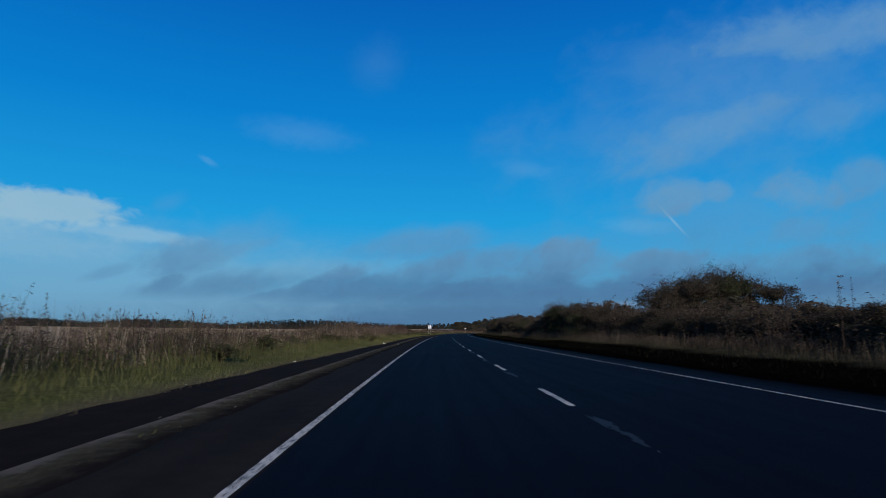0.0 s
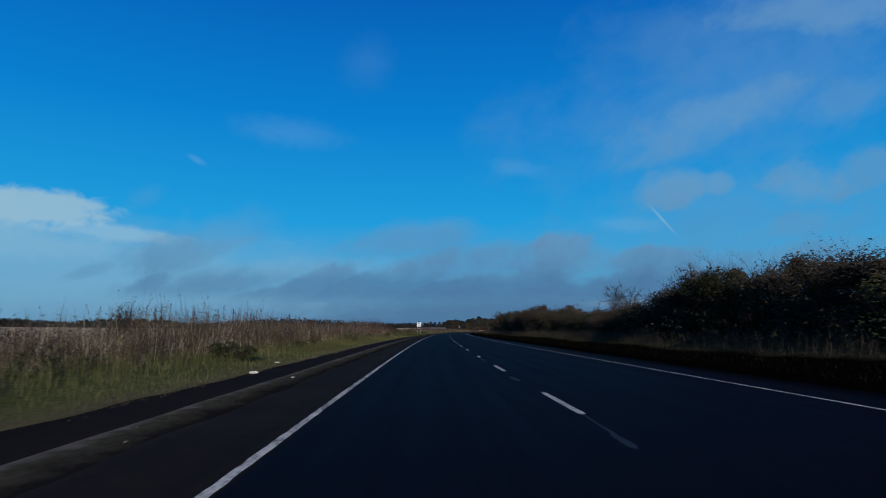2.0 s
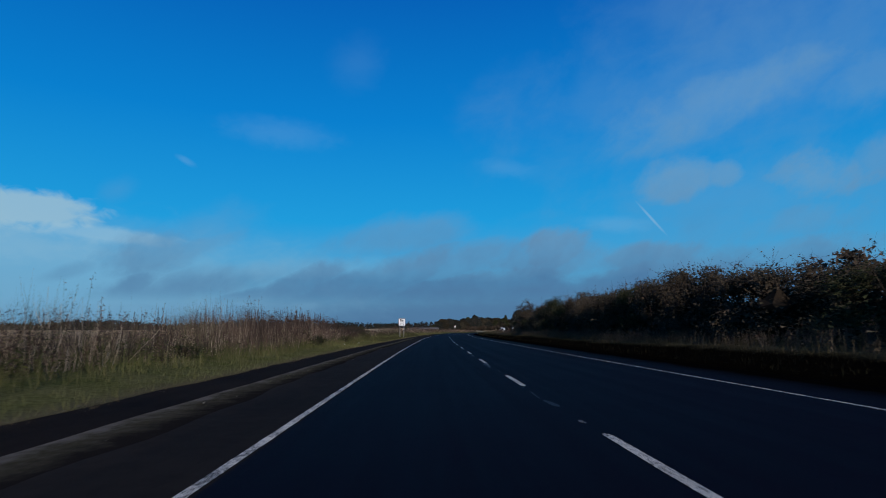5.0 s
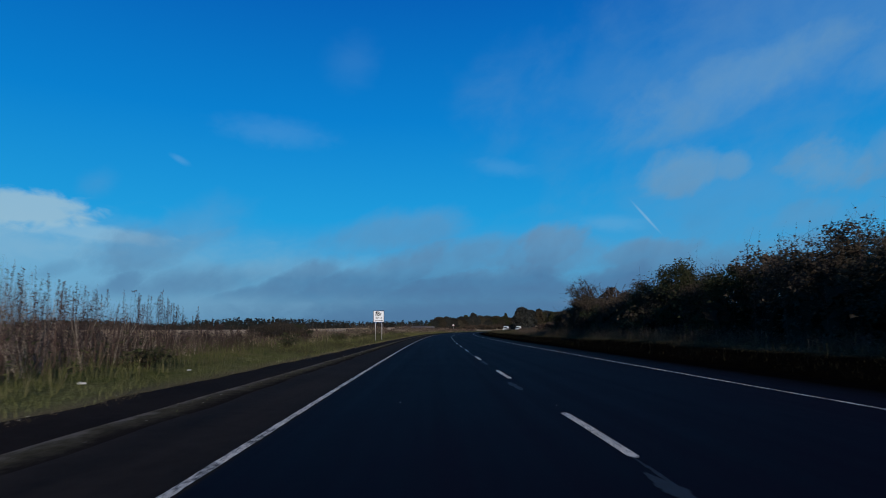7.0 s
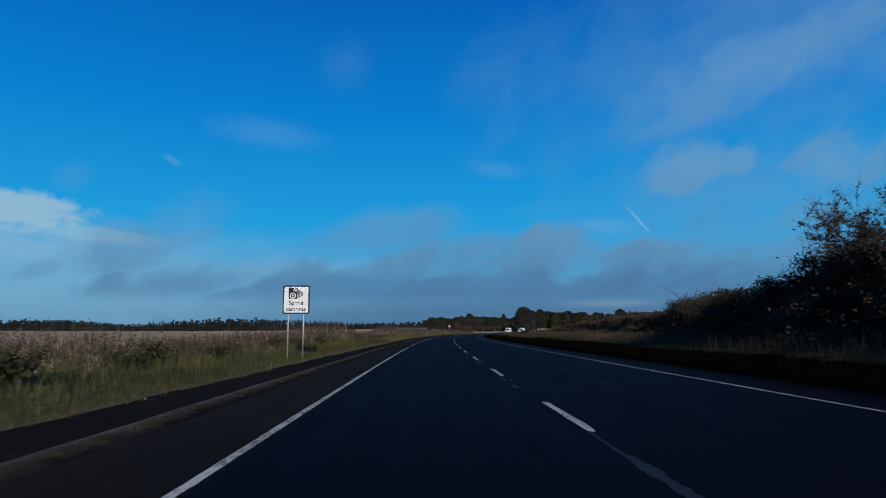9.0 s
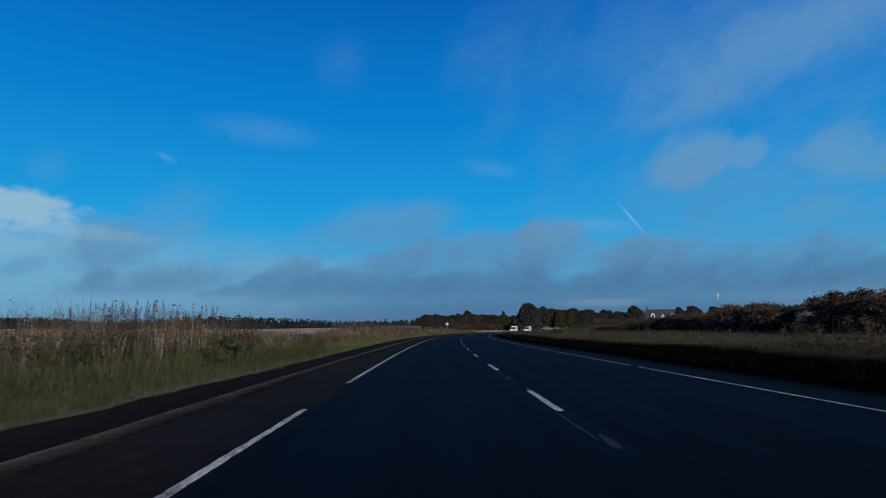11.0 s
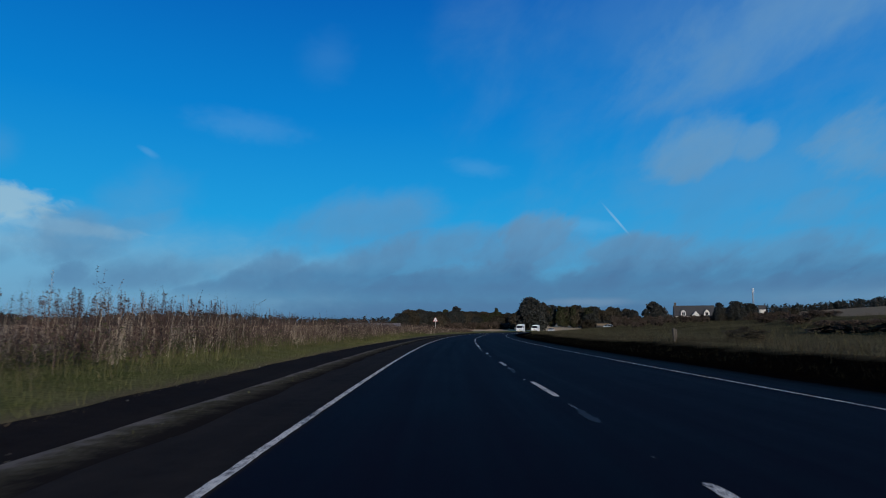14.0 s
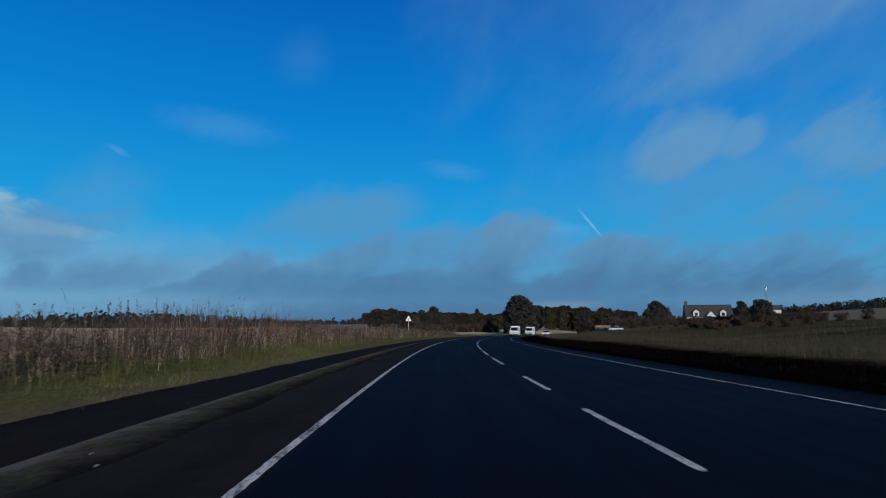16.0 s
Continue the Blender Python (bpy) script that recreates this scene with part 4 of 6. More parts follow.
M_STUBBLE = leafy("cut straw", [(0.30, 0.24, 0.175), (0.46, 0.37, 0.275), (0.38, 0.30, 0.22)], through=0.1)
M_GRASS = leafy("verge grass", [(0.056, 0.062, 0.019), (0.092, 0.096, 0.032), (0.130, 0.127, 0.048), (0.200, 0.172, 0.092)], clump=0.5, grain=1.7)
M_DRYGRASS = leafy("rank grass", [(0.054, 0.066, 0.021), (0.098, 0.108, 0.037), (0.142, 0.135, 0.060), (0.220, 0.185, 0.112)], clump=0.5, grain=0.9)
# darker than the left verge's grass: the bank's shade is in the colour
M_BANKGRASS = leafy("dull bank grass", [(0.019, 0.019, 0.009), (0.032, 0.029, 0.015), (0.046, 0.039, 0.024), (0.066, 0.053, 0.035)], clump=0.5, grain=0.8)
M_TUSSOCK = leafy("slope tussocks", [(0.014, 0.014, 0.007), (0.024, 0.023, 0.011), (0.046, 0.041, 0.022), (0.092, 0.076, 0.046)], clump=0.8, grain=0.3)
M_BRACKEN = leafy("brown withered scrub", [(0.060, 0.044, 0.036), (0.085, 0.062, 0.049), (0.120, 0.090, 0.070)], through=0.1, spec=0.03)
M_SLOPE = leafy("dull slope grass", [(0.030, 0.031, 0.014), (0.050, 0.048, 0.022), (0.074, 0.062, 0.034), (0.110, 0.088, 0.055)], clump=0.6, grain=0.35)
# grass at the bank's foot, its colour darkened to stand for shade
M_SHADEGRASS = leafy("dark damp grass", [(0.007, 0.007, 0.004), (0.012, 0.012, 0.006), (0.022, 0.020, 0.011)], clump=0.5, grain=0.7)
M_FAWN = leafy("fawn edge grass", [(0.050, 0.044, 0.022), (0.090, 0.072, 0.042), (0.140, 0.108, 0.070), (0.190, 0.150, 0.105)], clump=0.5, grain=1.5)
# hay under the thicket, dimmed in colour for the shade there
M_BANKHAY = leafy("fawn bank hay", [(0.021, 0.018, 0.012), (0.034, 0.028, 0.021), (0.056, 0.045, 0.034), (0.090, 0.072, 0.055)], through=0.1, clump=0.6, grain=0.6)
M_HEDGELEAF = leafy("hedge leaves", [(0.038, 0.033, 0.027), (0.050, 0.042, 0.033), (0.066, 0.053, 0.041), (0.057, 0.045, 0.034)], through=0.05, spec=0.03)
M_TREELEAF = leafy("autumn tree leaves", [(0.036, 0.034, 0.025), (0.047, 0.043, 0.031), (0.062, 0.049, 0.037), (0.042, 0.039, 0.028)], through=0.05, spec=0.03)
M_GREENLEAF = leafy("dark green leaves", [(0.027, 0.032, 0.017), (0.037, 0.043, 0.023), (0.047, 0.046, 0.027)], through=0.05, spec=0.03)
M_CONIFER = leafy("conifer needles", [(0.012, 0.016, 0.015), (0.017, 0.021, 0.019), (0.022, 0.024, 0.022)], through=0.1)
M_TWIG = leafy("twigs", [(0.035, 0.026, 0.020), (0.07, 0.052, 0.040)], through=0.0)
# for the dark filler lumps hidden inside the bushes
M_CORE = leafy("twig tangle", [(0.020, 0.016, 0.013), (0.032, 0.026, 0.021)], through=0.0, spec=0.0)
M_BARK = plain("bark", (0.055, 0.044, 0.035), 0.95, vary=0.4, scale=5)


def rows_at(s, u):
    """World x, y, z and heading for arrays of s and u."""
    x, y, th = line(s)
    return np.stack([x + u * np.cos(th), y - u * np.sin(th), land(s, u)], -1), th


def blades(name, base, height, width, r, mat, lean=0.3, bent=True):
    """Grass blades: each a bent, tapering strip of three faces' worth of points."""
    n = len(base)
    a = r.uniform(0, 2 * np.pi, n)
    la, lm = r.uniform(0, 2 * np.pi, n), np.abs(r.normal(0, lean, n)) * height
    side = np.stack([np.cos(a), np.sin(a), 0 * a], -1) * (width / 2)[:, None]
    out = np.stack([np.cos(la), np.sin(la), 0 * a], -1) * lm[:, None]
    up = np.zeros((n, 3))
    up[:, 2] = height
    b = base - np.array([0, 0, 0.03])
    if not bent:
        i = np.arange(n)[:, None] * 3
        return mesh_data(name, np.stack([b - side, b + side, b + up + out], 1).reshape(-1, 3), i + np.array([[0, 1, 2]]), mat)
    v = np.stack([b - side, b + side, b + up * 0.6 + out * 0.35 + side * 0.7, b + up * 0.6 + out * 0.35 - side * 0.7, b + up + out], 1)
    i = np.arange(n)[:, None] * 5
    return mesh_data(name, v.reshape(-1, 3), [i + np.array([[0, 1, 2, 3]]), i + np.array([[3, 2, 4]])], mat)


def sticks(a, b, r0, r1):
    """Three-sided tapering sticks from a to b: points and faces."""
    d = b - a
    d = d / np.maximum(np.linalg.norm(d, axis=1, keepdims=True), 1e-6)
    ref = np.where(np.abs(d[:, 2:3]) > 0.9, np.array([[1.0, 0, 0]]), np.array([[0, 0, 1.0]]))
    p = np.cross(d, ref)
    p /= np.linalg.norm(p, axis=1, keepdims=True)
    q = np.cross(d, p)
    ring = []
    for base, rad in ((a, r0), (b, r1)):
        for k in range(3):
            t = 2 * np.pi * k / 3
            ring.append(base + (p * math.cos(t) + q * math.sin(t)) * np.reshape(rad, (-1, 1)))
    v = np.stack(ring, 1)
    i = np.arange(len(a))[:, None] * 6
    f = np.concatenate([i + np.array([[k, (k + 1) % 3, 3 + (k + 1) % 3, 3 + k]]) for k in range(3)])
    return v.reshape(-1, 3), f


def leaves(centre, size, r, droop=0.4, slim=0.45, single=False):
    """Leaf shapes, each folded of two faces round its midrib, pointing any way; single: one pointed face each."""
    n = len(centre)
    d = r.normal(0, 1, (n, 3))
    d[:, 2] = d[:, 2] * 0.6 - droop * 0.3
    d /= np.linalg.norm(d, axis=1, keepdims=True)
    w = np.cross(d, r.normal(0, 1, (n, 3)))
    w /= np.maximum(np.linalg.norm(w, axis=1, keepdims=True), 1e-6)
    k = np.cross(d, w)
    L = np.reshape(size, (-1, 1))
    if single:
        v = np.stack([centre - d * L * 0.5 - w * L * slim * 0.55, centre - d * L * 0.4 + w * L * slim * 0.55, centre + d * L * 0.6], 1)
        return v.reshape(-1, 3), np.arange(3 * n).reshape(n, 3)
    v = np.stack([centre - d * L * 0.5, centre + w * L * slim * 0.5 + k * L * 0.08, centre + d * L * 0.5, centre - w * L * slim * 0.5 + k * L * 0.08], 1)
    i = np.arange(n)[:, None] * 4
    return v.reshape(-1, 3), np.concatenate([i + np.array([[0, 1, 2]]), i + np.array([[0, 2, 3]])])


def joined(name, pieces, mats):
    """One mesh of several (points, faces, material number) pieces."""
    vs, fs, ms, n = [], [], [], 0
    for v, f, m in pieces:
        f = [f] if not isinstance(f, list) else f
        for q in f:
            fs.append(np.asarray(q) + n)
            ms.append(np.full(len(q), m, np.int32))
        vs.append(v)
        n += len(v)
    me = mesh_data(name, np.concatenate(vs), fs, mats)
    me.polygons.foreach_set("material_index", np.concatenate(ms))
    me.update()
    return me


def grow(r, height, spread, stems, twigs, lift=0.55, bare=0.0, trunk=0.0):
    """Stems that fork twice: returns stick ends with radii and the twig tips."""
    a, b, ra, rb = [], [], [], []
    tips = []

    def add(p, q, r0, r1):
        a.append(p), b.append(q), ra.append(r0), rb.append(r1)
    for k in range(stems):
        ang = 2 * np.pi * (k + r.uniform(-0.3, 0.3)) / stems
        out = spread * r.uniform(0.25, 0.75)
        p0 = np.array([r.normal(0, 0.12 * spread * (1 - trunk)), r.normal(0, 0.12 * spread * (1 - trunk)), trunk * height * r.uniform(0.75, 1.0) - 0.1])
        p1 = np.array([math.cos(ang) * out * 0.5, math.sin(ang) * out * 0.5, height * (lift + trunk * 0.3) * r.uniform(0.75, 1.0)])
        top = np.array([math.cos(ang) * out, math.sin(ang) * out, height * r.uniform(0.72, 0.98)])
        base = 0.011 * height * (1 + trunk)
        add(p0, p1, base, base * 0.65)
        add(p1, top, base * 0.65, base * 0.25)
        for _ in range(twigs):
            f = r.uniform(0.15, 1.0)
            q0 = p1 + (top - p1) * f if r.random() < 0.65 else p0 + (p1 - p0) * max(f, 0.35)
            d = r.normal(0, 1, 3)
            d[2] = abs(d[2]) * 0.8 + 0.15
            d /= np.linalg.norm(d)
            q1 = q0 + d * spread * r.uniform(0.22, 0.55)
            q1[2] = min(q1[2], height * 1.04)
            add(q0, q1, base * 0.3, base * 0.08)
            tips.append((q0, q1))
            for _ in range(2):
                e = q0 + (q1 - q0) * r.uniform(0.4, 0.95)
                g = (q1 - q0) * 0.5 + r.normal(0, 0.16 * spread, 3)
                add(e, e + g, base * 0.12, base * 0.05)
                tips.append((e, e + g))
    return np.array(a), np.array(b), np.array(ra), np.array(rb), tips


def bush_meshes(seed, height, spread, count, size, mat, stems=9, twigs=7, inner=900, core=True, twig_mat=None, coarse=(0.075, 0.15)):
    """A thicket bush: forked stems, small leaves in rounded clumps and about the twig tips, coarser leaves and solid
    filler lumps inside.
    """
    r = np.random.default_rng(seed)
    a, b, ra, rb, tips = grow(r, height * (0.92 if core else 0.97), spread * 0.88, stems, twigs)
    v, f = sticks(a, b, ra, rb)
    wood = mesh_data("wood", v, f, twig_mat or M_TWIG)
    t0, t1 = np.array([t[0] for t in tips]), np.array([t[1] for t in tips])
    loose = count // 7 if core else count
    pick = r.integers(0, len(tips), loose)
    c = [t0[pick] + (t1 - t0)[pick] * r.uniform(0.1, 0.92, (loose, 1)) + r.normal(0, 0.03, (loose, 3))]
    sizes = [r.uniform(0.55, 1.2, loose) * size]
    if core:
        n = 17
        ang, rad = r.uniform(0, 2 * np.pi, n), spread * 0.78 * np.sqrt(r.uniform(0, 1, n))
        rr = spread * r.uniform(0.22, 0.40, n)
        top = height * (1 - 0.30 * (rad / spread) ** 2) * r.uniform(0.80, 1.0, n) - rr * 0.8
        cen = np.stack([np.cos(ang) * rad, np.sin(ang) * rad, np.where(np.arange(n) % 3 == 2, height * r.uniform(0.15, 0.5, n), top)], -1)
        for m, near, far, span in ((count - loose, 0.72, 1.06, (0.6 * size, 1.25 * size)), (inner * 5 // 2, 0.15, 0.92, coarse)):
            k = r.integers(0, n, m)
            d = r.normal(0, 1, (m, 3))
            d *= (r.uniform(near, far, m) / np.linalg.norm(d, axis=1))[:, None]
            c.append(cen[k] + d * rr[k][:, None] * np.array([1, 1, 0.8]) + r.normal(0, 0.03, (m, 3)))
            sizes.append(r.uniform(*span, m))
    low = inner // 2
    c.append(np.stack([r.normal(0, 0.42 * spread, low), r.normal(0, 0.42 * spread, low), height * 0.5 * r.uniform(0, 1, low)], -1))
    sizes.append(r.uniform(*coarse, low) * (1.2 if core else 1.0))
    c = np.concatenate(c)
    c[:, 2] = np.maximum(c[:, 2], 0.02)
    v, f = leaves(c, np.concatenate(sizes) * 1.12, r, 0.2, 0.62, single=True)
    out = [wood, mesh_data("foliage", v, f, mat)]
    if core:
        # solid dark lumps added inside to stop light and sky coming through
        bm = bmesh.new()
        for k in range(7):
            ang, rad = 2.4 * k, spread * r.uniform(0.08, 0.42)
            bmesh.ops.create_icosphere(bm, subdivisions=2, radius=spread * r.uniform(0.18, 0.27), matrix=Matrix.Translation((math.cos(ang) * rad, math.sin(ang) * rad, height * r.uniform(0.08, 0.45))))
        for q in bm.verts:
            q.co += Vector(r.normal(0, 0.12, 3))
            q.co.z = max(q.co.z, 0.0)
        out.append(mesh_of(bm, "inner_tangle", M_CORE))
    return tuple(out)


def tree_meshes(seed, height, spread, count, size, mat, trunk=0.22, lobes=26, ragged=0.35):
    """A broad tree: a tapered trunk with limbs, and a crown of many leafy clumps with gaps between."""
    r = np.random.default_rng(seed)
    a, b, ra, rb, tips = grow(r, height * 0.9, spread * 0.9, 9, 3, 0.5, trunk=trunk)
    a, b = np.concatenate([a, [[0, 0, -0.4]]]), np.concatenate([b, [[0.1, 0, height * trunk * 1.1]]])
    ra, rb = np.concatenate([ra, [height * 0.032]]), np.concatenate([rb, [height * 0.02]])
    v, f = sticks(a, b, ra, rb)
    wood = mesh_data("trunk", v, f, M_BARK)
    k = np.arange(lobes)
    ang = k * 2.39996 + r.uniform(-0.3, 0.3, lobes)
    zz = (k + 0.5) / lobes
    prof = np.sin(np.pi * np.clip(zz * 0.86 + 0.12, 0, 1)) ** 0.65
    rad = spread * prof * r.uniform(0.45, 0.85, lobes)
    cen = np.stack([np.cos(ang) * rad, np.sin(ang) * rad, height * (trunk * 0.7 + (0.93 - trunk * 0.7) * zz)], -1)
    rr = spread * r.uniform(0.24, 0.42, lobes)
    pick = r.integers(0, lobes, count)
    d = r.normal(0, 1, (count, 3))
    d /= np.linalg.norm(d, axis=1, keepdims=True)
    d *= (r.uniform(0.2, 1, (count, 1)) ** 0.4) * (1 + ragged * r.normal(0, 0.35, (count, 1)))
    c = cen[pick] + d * rr[pick][:, None] * np.array([1, 1, 0.75])
    v, f = leaves(c, r.uniform(0.6, 1.4, count) * size * 1.1, r, slim=0.75, single=True)
    return wood, mesh_data("crown", v, f, mat)


def plant(name, meshes, labels, label, category, group):
    t = new(name)
    for me, lab in zip(meshes, labels):
        part(me.name.split(".")[0], me, None, t, lab)
    return tagged(t, label, category, group)


# ---- right-hand thicket: bushes shoulder to shoulder, one thing each ----
BUSH_H = 3.4
bush_kinds = []
for k in range(6):
    mat = (M_HEDGELEAF, M_HEDGELEAF, M_TREELEAF, M_HEDGELEAF, M_GREENLEAF, M_HEDGELEAF)[k]
    bush_kinds.append((bush_meshes(20 + k, BUSH_H, 1.9, 3600, 0.070, mat, 10, 7, (1350, 1450, 1250, 1350, 1450, 1000)[k], True, None, (0.06, 0.115)), ("dark thorn bush with thin autumn leaves in a roadside thicket", "dense gorse bush in a roadside thicket",
                      "brown-leaved bush in a roadside thicket", "tangled dark bramble bush on the grass bank", "dark green bush in a roadside thicket", "leggy thorn bush with bare twigs on the bank")[k]))
far_kinds = []
for k in range(3):
    far_kinds.append((bush_meshes(30 + k, BUSH_H, 1.9, 700, 0.16, (M_FARLEAF, M_FARLEAF, M_TREELEAF)[k], 7, 4, 420, True, None, (0.13, 0.26)), ("dark dense bush behind the roadside thicket", "brown-leaved bush standing back from the road", "dark bush standing back from the road")[k]))
brown_kinds = [(bush_meshes(35 + k, BUSH_H, 1.9, 900, 0.15, M_BRACKEN, 9, 5, 420, True, None, (0.12, 0.24)), "brown withered scrub behind the grass bank") for k in range(2)]
HEDGE_TOP = ([-40, -16, -4, 4, 12, 18, 23, 28, 38, 45, 52, 58, 64, 70, 82, 90, 104, 117, 124, 134, 142, 150, 157, 160, 163, 166, 169, 173, 180, 187, 196],
             [2.5, 2.5, 2.4, 2.5, 2.6, 2.7, 2.8, 2.9, 3.5, 4.4, 4.6, 4.5, 3.4, 3.0, 3.2, 3.5, 4.8, 5.0, 4.8, 4.8, 4.9, 4.4, 3.7, 4.2, 4.9, 4.4, 3.4, 3.2, 3.5, 3.7, 3.4])
r = np.random.default_rng(11)
firsts = {}


def bush_at(s, u, top, wide, far=False):
    """Sets a bush whose top reaches that height; far: False, True or brown picks the kinds."""
    kinds = brown_kinds if far == "brown" else far_kinds if far else bush_kinds
    k = int(r.integers(len(kinds)))
    meshes, lab = kinds[k]
    x, y = (float(q) for q in spot(s, u))
    z = plan_height(x, y)
    turn, fz = r.uniform(0, 360), max(0.25, (top - z) / BUSH_H) * r.uniform(0.92, 1.06)
    wide *= min(1.0, 0.35 + 0.85 * fz)
    m = pose(x, y, z - 0.05, 0, 0, turn)
    if (far, k) not in firsts:
        ob = firsts[(far, k)] = plant("bush", meshes, ("", "", ""), lab, "bush", "roadside bushes")
    else:
        ob = copy_thing(firsts[(far, k)], m)
    ob.matrix_world = m @ Matrix.Diagonal((wide, wide, fz, 1))
    return ob


# the first bushes, behind the start, are unseen: added for their shade
s = -32.0
while s < 197:
    top = float(np.interp(s, *HEDGE_TOP))
    back = 1.6 * smoothstep(170, 197, s) * 4
    bush_at(s, 11.6 + float(back) + r.uniform(-0.5, 0.5), top * r.uniform(0.88, 1.02), r.uniform(1.0, 1.25))
    if r.random() < 0.62:
        bush_at(s + 0.8, 14.2 + float(back) + r.uniform(-0.6, 0.6), top * r.uniform(0.9, 1.08) + 0.25, r.uniform(0.95, 1.25), True)
    s += r.uniform(2.2, 3.0)
# the lower thicket further on, set back behind the bank
s = 196.0
while s < 268:
    top = float(np.interp(s, [196, 215, 232, 250, 262, 270], [3.6, 3.4, 3.0, 2.2, 1.8, 1.6]))
    bush_at(s, 20.5 + r.uniform(-0.8, 0.8), top * r.uniform(0.9, 1.04), r.uniform(0.9, 1.2), "brown")
    if r.random() < 0.6:
        bush_at(s + 1.0, 24.0 + r.uniform(-1, 1), top * r.uniform(0.95, 1.1) + 0.2, r.uniform(1.0, 1.3), "brown")
    s += r.uniform(2.4, 3.2) * (0.6 if s > 228 else 1.0)
for s0, u0, top in ((283, 27, 2.6), (287, 28.5, 2.7), (291, 28, 2.7), (296, 30, 2.8), (262, 13.0, 1.3), (302, 40, 3.6), (307, 41, 3.8), (313, 43, 3.8), (345, 59, 4.6)):
    bush_at(s0, u0, top, 1.1, True)
for k in range(30):      # low dark scrub on the slope past the thicket
    s0, u0 = r.uniform(316, 356), r.uniform(24, 37)
    bush_at(s0, u0, float(land(s0, u0)) + r.uniform(0.9, 1.4), r.uniform(0.42, 0.6), True)
for s0, u0, top in ((38.5, 16.2, 5.6), (38.5, 17.8, 6.5), (38.0, 19.4, 6.9), (37.2, 21.0, 6.7), (36.4, 22.6, 6.2), (35.6, 24.2, 5.4), (37.0, 18.6, 6.3), (36.4, 20.4, 6.5), (37.8, 17.0, 5.4), (30.0, 17.0, 3.5)):
    bush_at(s0, u0, top, 1.2)
for s0, u0, top in ((149.6, -12.8, 1.75), (151.4, -13.2, 1.95), (153.2, -12.5, 2.05), (154.8, -13.0, 2.15), (156.6, -12.4, 1.9), (158.4, -13.1, 1.7), (152.2, -11.6, 1.6), (155.6, -11.5, 1.6)):      # the dark scrub before the sign
    bush_at(s0, u0, top, 0.85)
# left-hand shrubs among the weeds: thin and twiggy
shrub_kinds = [plant("shrub", bush_meshes(50 + k, 2.2, 1.5, 1700, 0.05, M_SHRUBLEAF, 15, 10, 700, False, M_SHRUBTWIG, (0.05, 0.11)), ("", ""), "thin twiggy grey-brown shrub among dead weeds", "shrub", "shrubs in the weeds") for k in range(2)]
for k, (s0, u0, top) in enumerate(((47.0, -12.2, 1.9), (154.9, -13.2, 1.7), (152.6, -13.0, 1.6), (151.5, -12.0, 1.6), (154.0, -12.4, 1.75), (156.4, -12.2, 1.6), (149.4, -12.6, 1.5), (158.6, -12.9, 1.5))):
    ob = shrub_kinds[k] if k < 2 else copy_thing(shrub_kinds[k % 2], Matrix())
    x, y = (float(q) for q in spot(s0, u0))
    ob.matrix_world = pose(x, y, float(land(s0, u0)) - 0.05, 0, 0, r.uniform(0, 360)) @ Matrix.Diagonal((0.4 if k == 0 else 1.25, 0.4 if k == 0 else 1.25, top / 2.2 * (1.0 if k == 0 else 0.78), 1))


def bare_tree(seed, height, spread, label, leafcount):
    rr = np.random.default_rng(seed)
    a, b, ra, rb, tips = grow(rr, height, spread, 10, 13, 0.45, trunk=0.12)
    ra, rb = ra * 0.6, rb * 0.6
    t0, t1 = np.array([q[0] for q in tips]), np.array([q[1] for q in tips])
    m = len(tips) * 12                         # the finest twigs
    pick = rr.integers(0, len(tips), m)
    e = t0[pick] + (t1 - t0)[pick] * rr.uniform(0.3, 1.0, (m, 1))
    g = (t1 - t0)[pick] * 0.22 + rr.normal(0, 0.085 * spread, (m, 3)) + np.array([0, 0, 0.05 * spread])
    a, b = np.concatenate([a, e]), np.concatenate([b, e + g])
    ra, rb = np.concatenate([ra, np.full(m, 0.0034)]), np.concatenate([rb, np.full(m, 0.002)])
    v, f = sticks(a, b, ra, rb)
    t = new("thorn_tree")
    part("wood", mesh_data("wood", v, f, M_TWIG), None, t, "bare branching twigs")
    pick = rr.integers(0, len(tips), leafcount)
    c = t0[pick] + (t1 - t0)[pick] * rr.uniform(0.3, 1.05, (leafcount, 1)) + rr.normal(0, 0.035, (leafcount, 3))
    v, f = leaves(c, rr.uniform(0.05, 0.10, leafcount) * (1.2 if leafcount > 2000 else 1.0), rr)
    part("foliage", mesh_data("foliage", v, f, M_HEDGELEAF), None, t, "few withered leaves")
    return tagged(t, label, "tree")


for seed, s0, u0, hh, sp, lc, lab in ((1, 56.5, 11.5, 4.2, 1.7, 900, "thin-leaved thorn tree rising out of the thicket"), (2, 82.6, 15.1, 4.6, 1.8, 40, "bare leafless tree with a fan of fine twigs behind the thicket"),
                                      (4, 37.5, 20.5, 5.2, 2.2, 1500, "bushy twiggy thorn tree behind the thicket"),
                                      (5, 163.5, 11.4, 4.7, 1.8, 9500, "leafy thorn tree standing above the thicket"), (6, 74.0, 13.5, 3.2, 1.2, 160, "bare thorn sapling in the thicket")):
    stand(bare_tree(seed, hh, sp, lab, lc), s0, u0, 40 * seed, 1.0, 0.1)

